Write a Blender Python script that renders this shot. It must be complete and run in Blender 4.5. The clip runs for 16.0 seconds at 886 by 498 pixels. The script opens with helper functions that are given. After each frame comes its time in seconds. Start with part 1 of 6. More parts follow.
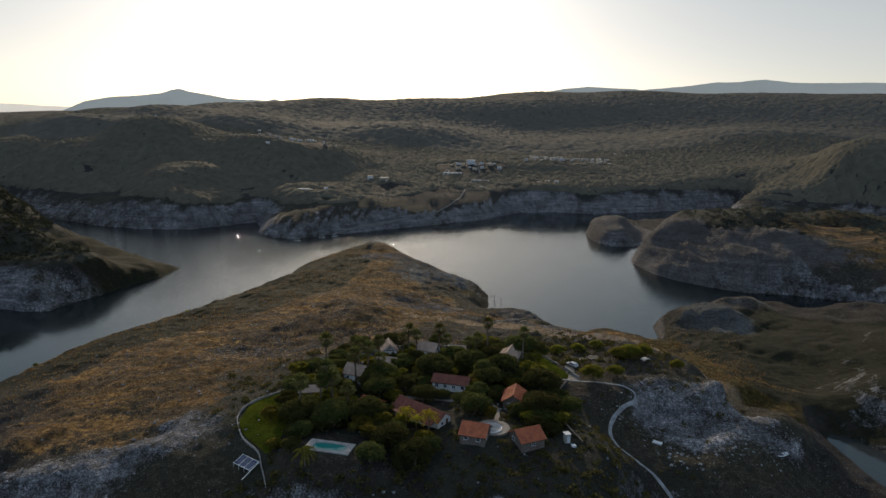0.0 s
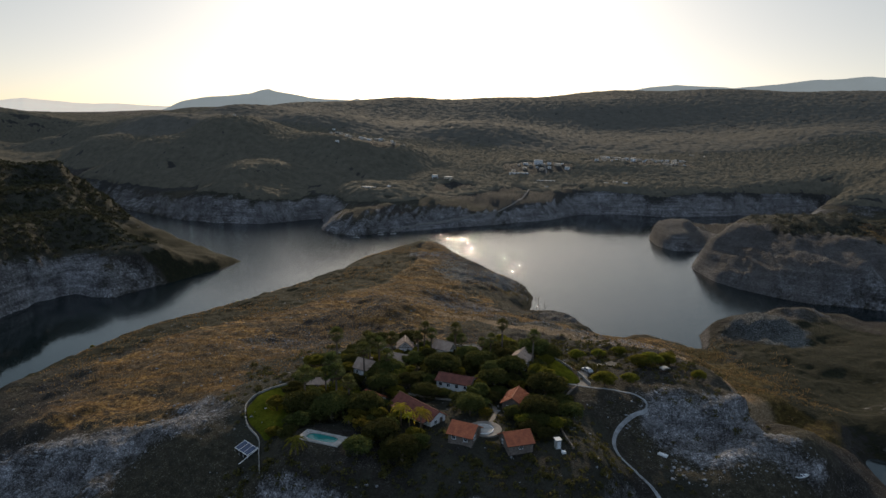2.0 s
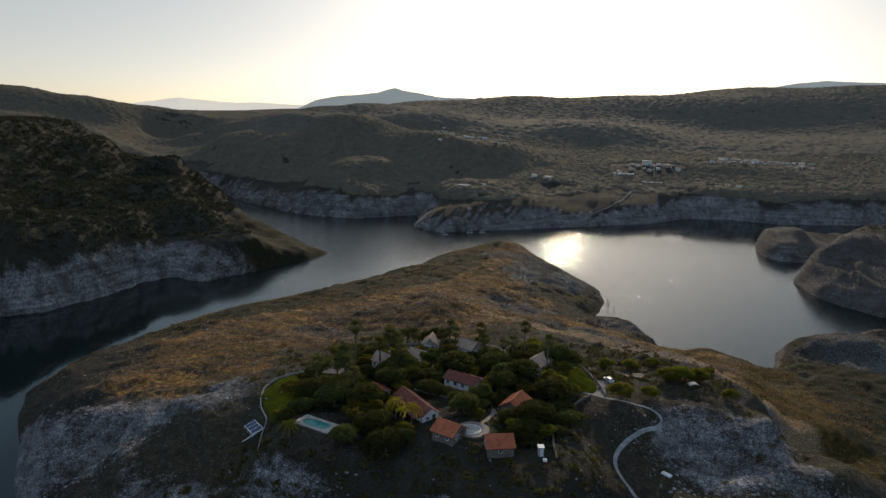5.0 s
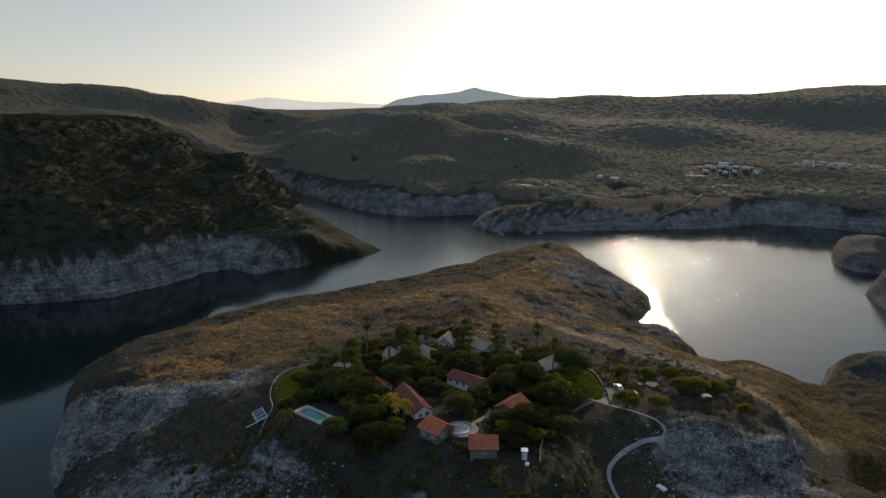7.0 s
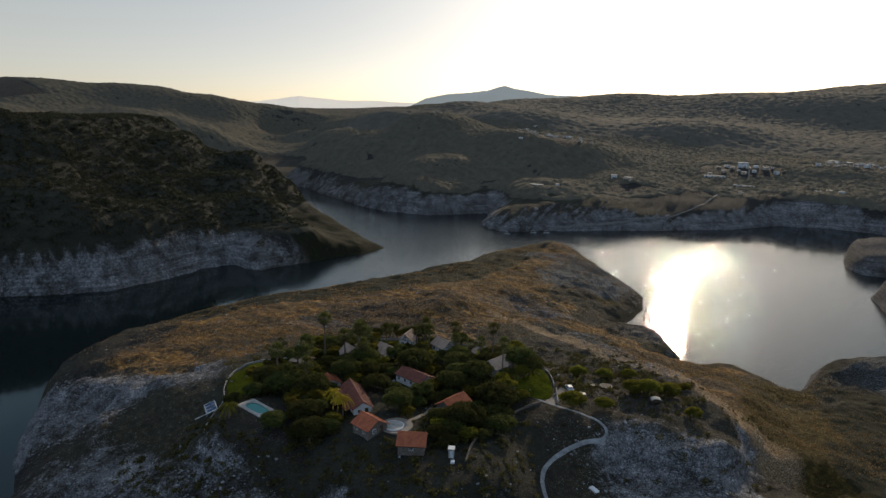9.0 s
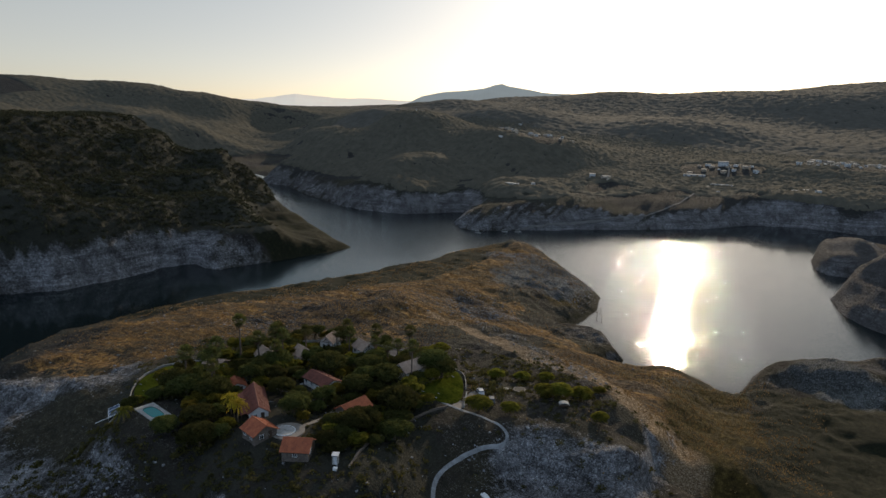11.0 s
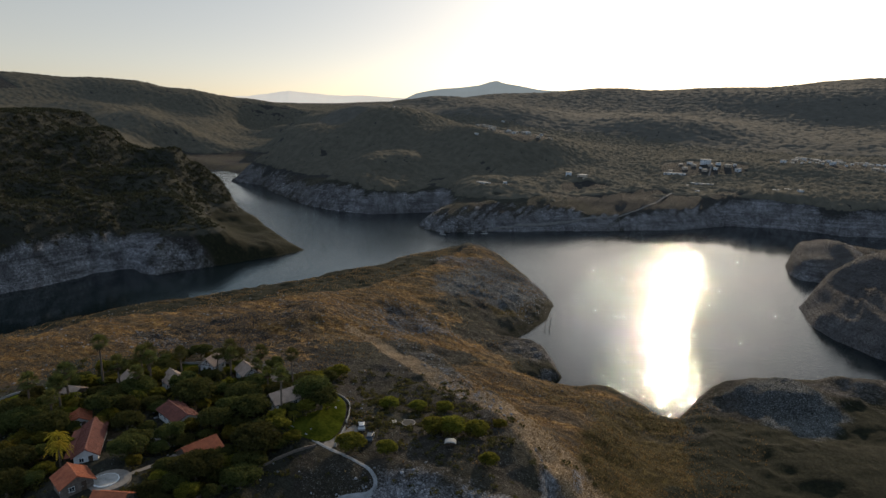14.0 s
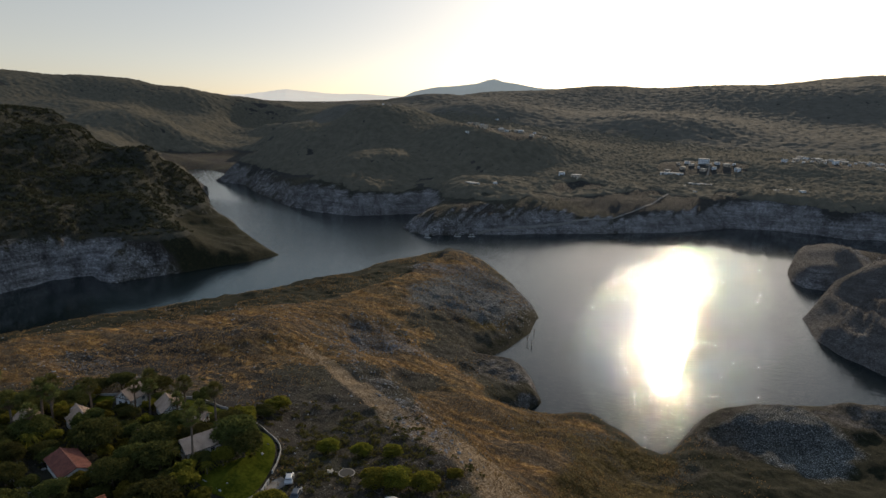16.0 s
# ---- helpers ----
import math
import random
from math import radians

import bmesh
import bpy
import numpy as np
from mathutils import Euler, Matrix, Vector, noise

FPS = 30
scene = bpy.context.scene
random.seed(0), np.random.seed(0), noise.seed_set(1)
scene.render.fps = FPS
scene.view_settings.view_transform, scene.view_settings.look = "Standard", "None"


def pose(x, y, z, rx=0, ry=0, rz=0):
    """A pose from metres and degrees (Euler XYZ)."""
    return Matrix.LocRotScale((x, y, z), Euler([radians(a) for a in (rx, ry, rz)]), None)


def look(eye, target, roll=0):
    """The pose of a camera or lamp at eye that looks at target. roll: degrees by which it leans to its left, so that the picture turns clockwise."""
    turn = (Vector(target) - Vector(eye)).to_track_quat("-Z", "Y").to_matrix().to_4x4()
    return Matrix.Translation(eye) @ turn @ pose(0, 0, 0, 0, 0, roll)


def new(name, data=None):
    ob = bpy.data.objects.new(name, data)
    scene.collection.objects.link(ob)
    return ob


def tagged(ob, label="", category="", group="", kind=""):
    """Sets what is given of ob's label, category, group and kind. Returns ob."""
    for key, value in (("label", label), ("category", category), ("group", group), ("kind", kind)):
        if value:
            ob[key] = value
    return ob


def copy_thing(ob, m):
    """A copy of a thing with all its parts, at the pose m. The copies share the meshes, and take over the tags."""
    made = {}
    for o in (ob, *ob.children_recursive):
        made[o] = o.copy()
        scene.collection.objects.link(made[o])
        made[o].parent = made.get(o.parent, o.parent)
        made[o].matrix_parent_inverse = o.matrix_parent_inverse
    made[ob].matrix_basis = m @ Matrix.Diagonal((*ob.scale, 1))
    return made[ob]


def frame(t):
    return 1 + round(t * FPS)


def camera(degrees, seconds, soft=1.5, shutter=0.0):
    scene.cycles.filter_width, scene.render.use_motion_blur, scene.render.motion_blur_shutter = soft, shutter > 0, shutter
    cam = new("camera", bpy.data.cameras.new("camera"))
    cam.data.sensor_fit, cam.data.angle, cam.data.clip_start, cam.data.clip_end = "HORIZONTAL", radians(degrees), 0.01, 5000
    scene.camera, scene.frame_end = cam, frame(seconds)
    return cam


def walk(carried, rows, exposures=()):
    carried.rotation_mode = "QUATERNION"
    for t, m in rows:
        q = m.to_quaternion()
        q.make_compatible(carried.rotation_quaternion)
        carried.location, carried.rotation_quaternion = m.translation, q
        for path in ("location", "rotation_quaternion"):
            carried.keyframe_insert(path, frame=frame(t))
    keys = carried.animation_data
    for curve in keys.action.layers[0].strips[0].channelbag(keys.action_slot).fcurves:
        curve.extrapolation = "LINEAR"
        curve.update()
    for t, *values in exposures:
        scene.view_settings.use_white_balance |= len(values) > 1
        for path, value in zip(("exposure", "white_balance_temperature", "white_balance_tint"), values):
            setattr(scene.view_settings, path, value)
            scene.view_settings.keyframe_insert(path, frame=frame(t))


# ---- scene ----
cam = camera(68.5, 16.0)
METRES, EYE, TILT, LEAN, TURN = 200.0, 107.0, -11.0, -0.7, 0.0
ROWS = [
    (0.0, 0.0, 0.0, 0.0, -0.0, 0.0, 0.0),
    (0.5, 0.0265, -0.001, 0.0003, 1.74, -0.01, -0.37),
    (1.0, 0.053, -0.0011, 0.0008, 3.49, -0.05, -0.73),
    (1.5, 0.0795, -0.0006, 0.0013, 5.23, -0.1, -1.1),
    (2.0, 0.1061, 0.0009, 0.0021, 6.97, -0.16, -1.46),
    (2.5, 0.1327, 0.0031, 0.0029, 8.68, -0.23, -1.81),
    (3.0, 0.1594, 0.0063, 0.0041, 10.44, -0.31, -2.17),
    (3.5, 0.1861, 0.0105, 0.0052, 12.23, -0.4, -2.55),
    (4.0, 0.2128, 0.0155, 0.0069, 14.03, -0.52, -2.91),
    (6.5, 0.344, 0.0518, 0.0165, 23.08, -1.21, -4.71),
    (7.0, 0.3696, 0.0617, 0.0189, 24.73, -1.37, -5.03),
    (7.5, 0.3953, 0.0725, 0.0213, 26.29, -1.53, -5.33),
    (8.0, 0.4226, 0.0847, 0.0237, 27.35, -1.66, -5.51),
    (8.5, 0.4512, 0.0977, 0.0264, 27.49, -1.7, -5.55),
    (9.0, 0.481, 0.1119, 0.0294, 27.53, -1.74, -5.58),
    (11.5, 0.6166, 0.214, 0.0525, 27.53, -1.95, -5.65),
    (12.0, 0.6365, 0.2416, 0.0581, 27.53, -1.99, -5.63),
    (12.5, 0.6524, 0.2716, 0.0642, 27.51, -2.04, -5.65),
    (13.0, 0.6646, 0.3035, 0.07, 27.51, -2.09, -5.65),
    (13.5, 0.6735, 0.3371, 0.0753, 27.5, -2.11, -5.65),
    (14.0, 0.6786, 0.3727, 0.081, 27.49, -2.14, -5.63),
    (14.5, 0.6808, 0.4093, 0.0866, 27.49, -2.17, -5.64),
    (15.0, 0.6797, 0.4465, 0.092, 27.47, -2.19, -5.63),
    (15.5, 0.676, 0.4843, 0.0981, 27.47, -2.22, -5.61),
    (16.0, 0.6695, 0.5222, 0.1046, 27.46, -2.26, -5.62),
]
walk(cam, [(t, pose(0, 0, EYE, TILT, LEAN, TURN) @ pose(METRES * x, METRES * y, METRES * z, 90 + pitch, roll, yaw)) for t, x, y, z, yaw, pitch, roll in ROWS])

# ---------------------------------------------------------------- light
SUN_AZ, SUN_EL = -7.6, 18.8          # degrees: from +y towards +x, above the horizon
scene.view_settings.exposure = -0.27
world = bpy.data.worlds.new("evening_sky")
scene.world = world
world.use_nodes = True
wn, wl = world.node_tree.nodes, world.node_tree.links
wn.clear()
sky = wn.new("ShaderNodeTexSky")
sky.sky_type = "NISHITA"
sky.sun_disc = False
sky.sun_elevation = radians(SUN_EL)
sky.sun_rotation = radians(SUN_AZ)
sky.altitude = 1500.0
sky.air_density, sky.dust_density, sky.ozone_density = 0.6, 3.0, 0.5
bg = wn.new("ShaderNodeBackground")
bg.inputs["Strength"].default_value = 0.06
veil = wn.new("ShaderNodeBackground")                 # thin even evening haze over the whole sky
veil.inputs["Strength"].default_value = 0.42
dome = wn.new("ShaderNodeTexCoord")
split = wn.new("ShaderNodeSeparateXYZ")
tint = wn.new("ShaderNodeValToRGB")                     # warm at the horizon, cool overhead
STOPS = ((0.0, (1.0, 0.80, 0.50)), (1.0, (0.14, 0.30, 0.60)), (0.06, (1.0, 0.89, 0.63)), (0.16, (0.93, 0.91, 0.72)), (0.28, (0.67, 0.97, 1.04)), (0.42, (0.35, 0.60, 0.76)))
for stop, (place, colour) in zip([*tint.color_ramp.elements] + [tint.color_ramp.elements.new(0.5) for _ in STOPS[2:]], STOPS):
    stop.position, stop.color = place, (*colour, 1)
away_side = wn.new("ShaderNodeMapRange")               # the sky opposite the sun is deeper blue
away_side.inputs["From Min"].default_value, away_side.inputs["From Max"].default_value = 0.25, -0.45
blue = wn.new("ShaderNodeMix")
blue.data_type = "RGBA"
blue.inputs[7].default_value = (0.86, 1.16, 1.56, 1)
wl.new(split.outputs["Y"], away_side.inputs["Value"])
wl.new(away_side.outputs["Result"], blue.inputs[0])
wl.new(tint.outputs["Color"], blue.inputs[6])
wl.new(dome.outputs["Generated"], split.inputs["Vector"])
wl.new(split.outputs["Z"], tint.inputs["Fac"])
wl.new(blue.outputs[2], veil.inputs["Color"])
both = wn.new("ShaderNodeAddShader")
wout = wn.new("ShaderNodeOutputWorld")
wl.new(sky.outputs["Color"], bg.inputs["Color"])
wl.new(bg.outputs["Background"], both.inputs[0])
wl.new(veil.outputs["Background"], both.inputs[1])
wl.new(both.outputs[0], wout.inputs["Surface"])

sun_data = bpy.data.lights.new("sun", "SUN")
sun_data.energy, sun_data.angle, sun_data.color = 3.7, radians(0.6), (1.0, 0.80, 0.56)
sun = new("sun", sun_data)
sun_way = Vector((math.sin(radians(SUN_AZ)) * math.cos(radians(SUN_EL)), math.cos(radians(SUN_AZ)) * math.cos(radians(SUN_EL)), math.sin(radians(SUN_EL))))
sun.matrix_world = look(sun_way * 900, (0, 0, 0))

# ---------------------------------------------------------------- materials


def material(name, rough=0.9, metal=0.0, spec=0.3):
    m = bpy.data.materials.new(name)
    m.use_nodes = True
    b = m.node_tree.nodes["Principled BSDF"]
    b.inputs["Roughness"].default_value = rough
    b.inputs["Metallic"].default_value = metal
    b.inputs["Specular IOR Level"].default_value = spec
    return m, m.node_tree.nodes, m.node_tree.links, b


def noise_node(n, l, scale, detail=4.0, rough=0.6, space="Object"):
    c = n.new("ShaderNodeTexCoord")
    t = n.new("ShaderNodeTexNoise")
    t.inputs["Scale"].default_value, t.inputs["Detail"].default_value, t.inputs["Roughness"].default_value = scale, detail, rough
    l.new(c.outputs[space], t.inputs["Vector"])
    return t


def ramp(n, l, socket, *stops):
    r = n.new("ShaderNodeValToRGB")
    e = r.color_ramp.elements
    while len(e) < len(stops):
        e.new(0.5)
    for k, (p, c) in zip(e, stops):
        k.position, k.color = p, (*c, 1) if len(c) == 3 else c
    l.new(socket, r.inputs["Fac"])
    return r.outputs["Color"]


def mix(n, l, fac, a, b, how="MIX"):
    m = n.new("ShaderNodeMix")
    m.data_type, m.blend_type = "RGBA", how
    for socket, v in ((m.inputs[0], fac), (m.inputs[6], a), (m.inputs[7], b)):
        if isinstance(v, bpy.types.NodeSocket):
            l.new(v, socket)
        else:
            socket.default_value = v if isinstance(v, (int, float)) else (*v, 1)
    return m.outputs[2]


def maths(n, l, how, a, b=0.0, clamp=False):
    m = n.new("ShaderNodeMath")
    m.operation, m.use_clamp = how, clamp
    for socket, v in zip(m.inputs, (a, b)):
        if isinstance(v, bpy.types.NodeSocket):
            l.new(v, socket)
        else:
            socket.default_value = v
    return m.outputs[0]


def bump(n, l, b, socket, strength, distance):
    k = n.new("ShaderNodeBump")
    k.inputs["Strength"].default_value, k.inputs["Distance"].default_value = strength, distance
    l.new(socket, k.inputs["Height"])
    l.new(k.outputs["Normal"], b.inputs["Normal"])
    return k


def mottled(name, dark, light, scale, rough=0.85, relief=0.02, spec=0.3, space="Object", own=0.0, metal=0.0):
    """Two colours mixed by coarse and fine noise, with relief; own: how far each object's tone differs."""
    m, n, l, b = material(name, rough, metal, spec)
    coarse, fine = noise_node(n, l, scale, 3, space=space), noise_node(n, l, scale * 9, 4, space=space)
    f = maths(n, l, "ADD", maths(n, l, "MULTIPLY", coarse.outputs["Fac"], 0.6), maths(n, l, "MULTIPLY", fine.outputs["Fac"], 0.4))
    col = ramp(n, l, f, (0.36, dark), (0.64, light))
    if own:
        info = n.new("ShaderNodeObjectInfo")
        v = maths(n, l, "ADD", maths(n, l, "MULTIPLY", info.outputs["Random"], 2 * own), 1 - own)
        h = n.new("ShaderNodeHueSaturation")
        l.new(col, h.inputs["Color"])
        l.new(v, h.inputs["Value"])
        col = h.outputs["Color"]
    l.new(col, b.inputs["Base Color"])
    if relief:
        bump(n, l, b, f, 0.6, relief)
    return m


def ground_material():
    """Bare earth, dry grass, green grass, scrub and pale rock, laid by the ground's own masks and broken up by noise."""
    m, n, l, b = material("hillside", 0.95, 0, 0.1)
    big, mid, small, tiny = (noise_node(n, l, s, 6, 0.66).outputs["Fac"] for s in (0.018, 0.09, 0.5, 2.6))

    def plain(name):
        a = n.new("ShaderNodeAttribute")
        a.attribute_name = name
        return a.outputs["Fac"]

    def mask(name, push=0.78, edge=0.07):
        rag = maths(n, l, "ADD", maths(n, l, "MULTIPLY", mid, 0.30), maths(n, l, "ADD", maths(n, l, "MULTIPLY", small, 0.36), maths(n, l, "MULTIPLY", tiny, 0.34)))
        v = maths(n, l, "ADD", plain(name), maths(n, l, "MULTIPLY", maths(n, l, "SUBTRACT", rag, 0.5), 3.0 * push))
        return ramp(n, l, v, (0.5 - edge, (0, 0, 0)), (0.5 + edge, (1, 1, 1)))

    soil = ramp(n, l, mid, (0.3, (0.022, 0.020, 0.018)), (0.55, (0.040, 0.035, 0.031)), (0.75, (0.074, 0.065, 0.057)))
    pale = maths(n, l, "MULTIPLY", ramp(n, l, tiny, (0.55, (0, 0, 0)), (0.63, (1, 1, 1))), ramp(n, l, small, (0.42, (0, 0, 0)), (0.62, (1, 1, 1))))
    soil = mix(n, l, pale, soil, (0.21, 0.205, 0.20))     # loose pale chips in the earth
    soil = mix(n, l, ramp(n, l, big, (0.42, (0, 0, 0)), (0.60, (0.6, 0.6, 0.6))), soil, ramp(n, l, small, (0.35, (0.028, 0.028, 0.018)), (0.65, (0.082, 0.072, 0.042))))
    straw = ramp(n, l, small, (0.3, (0.050, 0.027, 0.011)), (0.5, (0.170, 0.092, 0.031)), (0.68, (0.42, 0.25, 0.082)))
    moss_and_shade = ramp(n, l, small, (0.3, (0.010, 0.011, 0.006)), (0.5, (0.016, 0.017, 0.009)), (0.72, (0.032, 0.029, 0.014)))
    scrub = ramp(n, l, mid, (0.3, (0.027, 0.027, 0.021)), (0.5, (0.039, 0.039, 0.030)), (0.72, (0.056, 0.054, 0.040)))
    co = n.new("ShaderNodeTexCoord")

    def stretched(sx, sz, detail):
        mp = n.new("ShaderNodeMapping")
        mp.inputs["Scale"].default_value = (sx, sx, sz)
        t = n.new("ShaderNodeTexNoise")
        t.inputs["Scale"].default_value, t.inputs["Detail"].default_value, t.inputs["Roughness"].default_value = 1.0, detail, 0.65
        l.new(co.outputs["Object"], mp.inputs["Vector"])
        l.new(mp.outputs["Vector"], t.inputs["Vector"])
        return t.outputs["Fac"]

    strata, streak = stretched(0.02, 0.55, 5.0), stretched(0.22, 0.03, 5.0)
    face = maths(n, l, "ADD", maths(n, l, "ADD", maths(n, l, "MULTIPLY", strata, 0.27), maths(n, l, "MULTIPLY", streak, 0.17)), maths(n, l, "ADD", maths(n, l, "MULTIPLY", small, 0.22), maths(n, l, "MULTIPLY", tiny, 0.32)))
    rock = ramp(n, l, face, (0.36, (0.066, 0.064, 0.065)), (0.46, (0.170, 0.168, 0.172)), (0.55, (0.36, 0.362, 0.375)), (0.66, (0.62, 0.622, 0.64)))
    cells = []
    for size in (0.42, 1.3):                            # broken blocks with dark joints
        cell = n.new("ShaderNodeTexVoronoi")
        cell.feature, cell.inputs["Scale"].default_value = "DISTANCE_TO_EDGE", size
        bend = n.new("ShaderNodeVectorMath")
        bend.operation = "MULTIPLY_ADD"
        bend.inputs[1].default_value = (1.6 / size ** 0.5,) * 3
        warp = n.new("ShaderNodeTexNoise")
        warp.inputs["Scale"].default_value, warp.inputs["Detail"].default_value = size * 1.2, 3.0
        l.new(co.outputs["Object"], warp.inputs["Vector"])
        l.new(warp.outputs["Color"], bend.inputs[0])
        l.new(co.outputs["Object"], bend.inputs[2])
        l.new(bend.outputs[0], cell.inputs["Vector"])
        cells.append(cell.outputs["Distance"])
    joints = [ramp(n, l, c, (0.01, (0.34, 0.33, 0.33)), (0.12, (1.08, 1.08, 1.08))) for c in cells]
    rock = mix(n, l, 0.6, rock, mix(n, l, 1.0, joints[0], joints[1], "MULTIPLY"), "MULTIPLY")
    mp = n.new("ShaderNodeMapping")                     # dry grass lies in long drifts along the slope
    mp.inputs["Scale"].default_value, mp.inputs["Rotation"].default_value = (0.035, 0.21, 0.1), (0, 0, radians(24))
    drift = n.new("ShaderNodeTexNoise")
    drift.inputs["Scale"].default_value, drift.inputs["Detail"].default_value, drift.inputs["Roughness"].default_value = 1.0, 5.0, 0.6
    l.new(co.outputs["Object"], mp.inputs["Vector"])
    l.new(mp.outputs["Vector"], drift.inputs["Vector"])
    straw = mix(n, l, ramp(n, l, tiny, (0.60, (0, 0, 0)), (0.68, (0.75, 0.75, 0.75))), straw, (0.46, 0.40, 0.31))   # pale stones in the grass
    straw = mix(n, l, ramp(n, l, drift.outputs["Fac"], (0.45, (0, 0, 0)), (0.59, (1, 1, 1))), mix(n, l, 0.25, soil, straw), straw)
    col = mix(n, l, mask("straw"), soil, straw)
    col = mix(n, l, mask("olive", 0.6, 0.14), col, ramp(n, l, small, (0.3, (0.024, 0.017, 0.006)), (0.5, (0.060, 0.042, 0.012)), (0.7, (0.14, 0.098, 0.030))))
    col = mix(n, l, mask("moss_and_shade"), col, moss_and_shade)
    col = mix(n, l, mask("sand", 0.35, 0.25), col, ramp(n, l, tiny, (0.34, (0.10, 0.064, 0.034)), (0.5, (0.225, 0.152, 0.085)), (0.64, (0.38, 0.30, 0.21))))
    # far scrub turns greyer with distance: haze put into the base colour
    scrub = mix(n, l, mask("far_haze", 0.2), scrub, ramp(n, l, mid, (0.3, (0.029, 0.029, 0.027)), (0.7, (0.044, 0.043, 0.040))))
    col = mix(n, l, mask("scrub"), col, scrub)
    rock = mix(n, l, 0.8, rock, ramp(n, l, mid, (0.36, (0.42, 0.41, 0.41)), (0.5, (0.95, 0.95, 0.95)), (0.64, (1.45, 1.45, 1.46))), "MULTIPLY")
    dun = ramp(n, l, face, (0.36, (0.058, 0.053, 0.050)), (0.50, (0.112, 0.104, 0.099)), (0.66, (0.22, 0.206, 0.198)))
    rock = mix(n, l, plain("dun"), rock, dun)             # older, browner stone
    bare = mask("rock", 0.62, 0.16)
    col = mix(n, l, bare, col, rock)
    scree = ramp(n, l, tiny, (0.36, (0.026, 0.028, 0.027)), (0.52, (0.066, 0.070, 0.069)), (0.60, (0.17, 0.176, 0.174)), (0.70, (0.30, 0.305, 0.30)))
    col = mix(n, l, mask("scree", 0.5, 0.12), col, scree)
    v = ramp(n, l, tiny, (0.33, (0.42, 0.42, 0.42)), (0.5, (0.95, 0.95, 0.95)), (0.66, (1.55, 1.55, 1.55)))
    # fine contrast fades with distance as well, as haze would fade it
    col = mix(n, l, maths(n, l, "SUBTRACT", 0.9, maths(n, l, "MULTIPLY", plain("far_haze"), 0.6)), col, v, "MULTIPLY")
    v = ramp(n, l, big, (0.3, (0.75, 0.75, 0.77)), (0.7, (1.15, 1.12, 1.1)))
    col = mix(n, l, 0.7, col, v, "MULTIPLY")
    l.new(col, b.inputs["Base Color"])
    h = maths(n, l, "ADD", maths(n, l, "MULTIPLY", small, 1.0), maths(n, l, "MULTIPLY", tiny, 0.42))
    h = maths(n, l, "MULTIPLY", h, maths(n, l, "SUBTRACT", 1.0, maths(n, l, "MULTIPLY", plain("moss_and_shade"), 0.65)))   # grass lies softer
    blocks = maths(n, l, "ADD", maths(n, l, "MULTIPLY", cells[0], 1.5), maths(n, l, "MULTIPLY", cells[1], 0.45))
    bump(n, l, b, maths(n, l, "ADD", h, maths(n, l, "MULTIPLY", bare, blocks)), 1.0, 1.6)
    return m


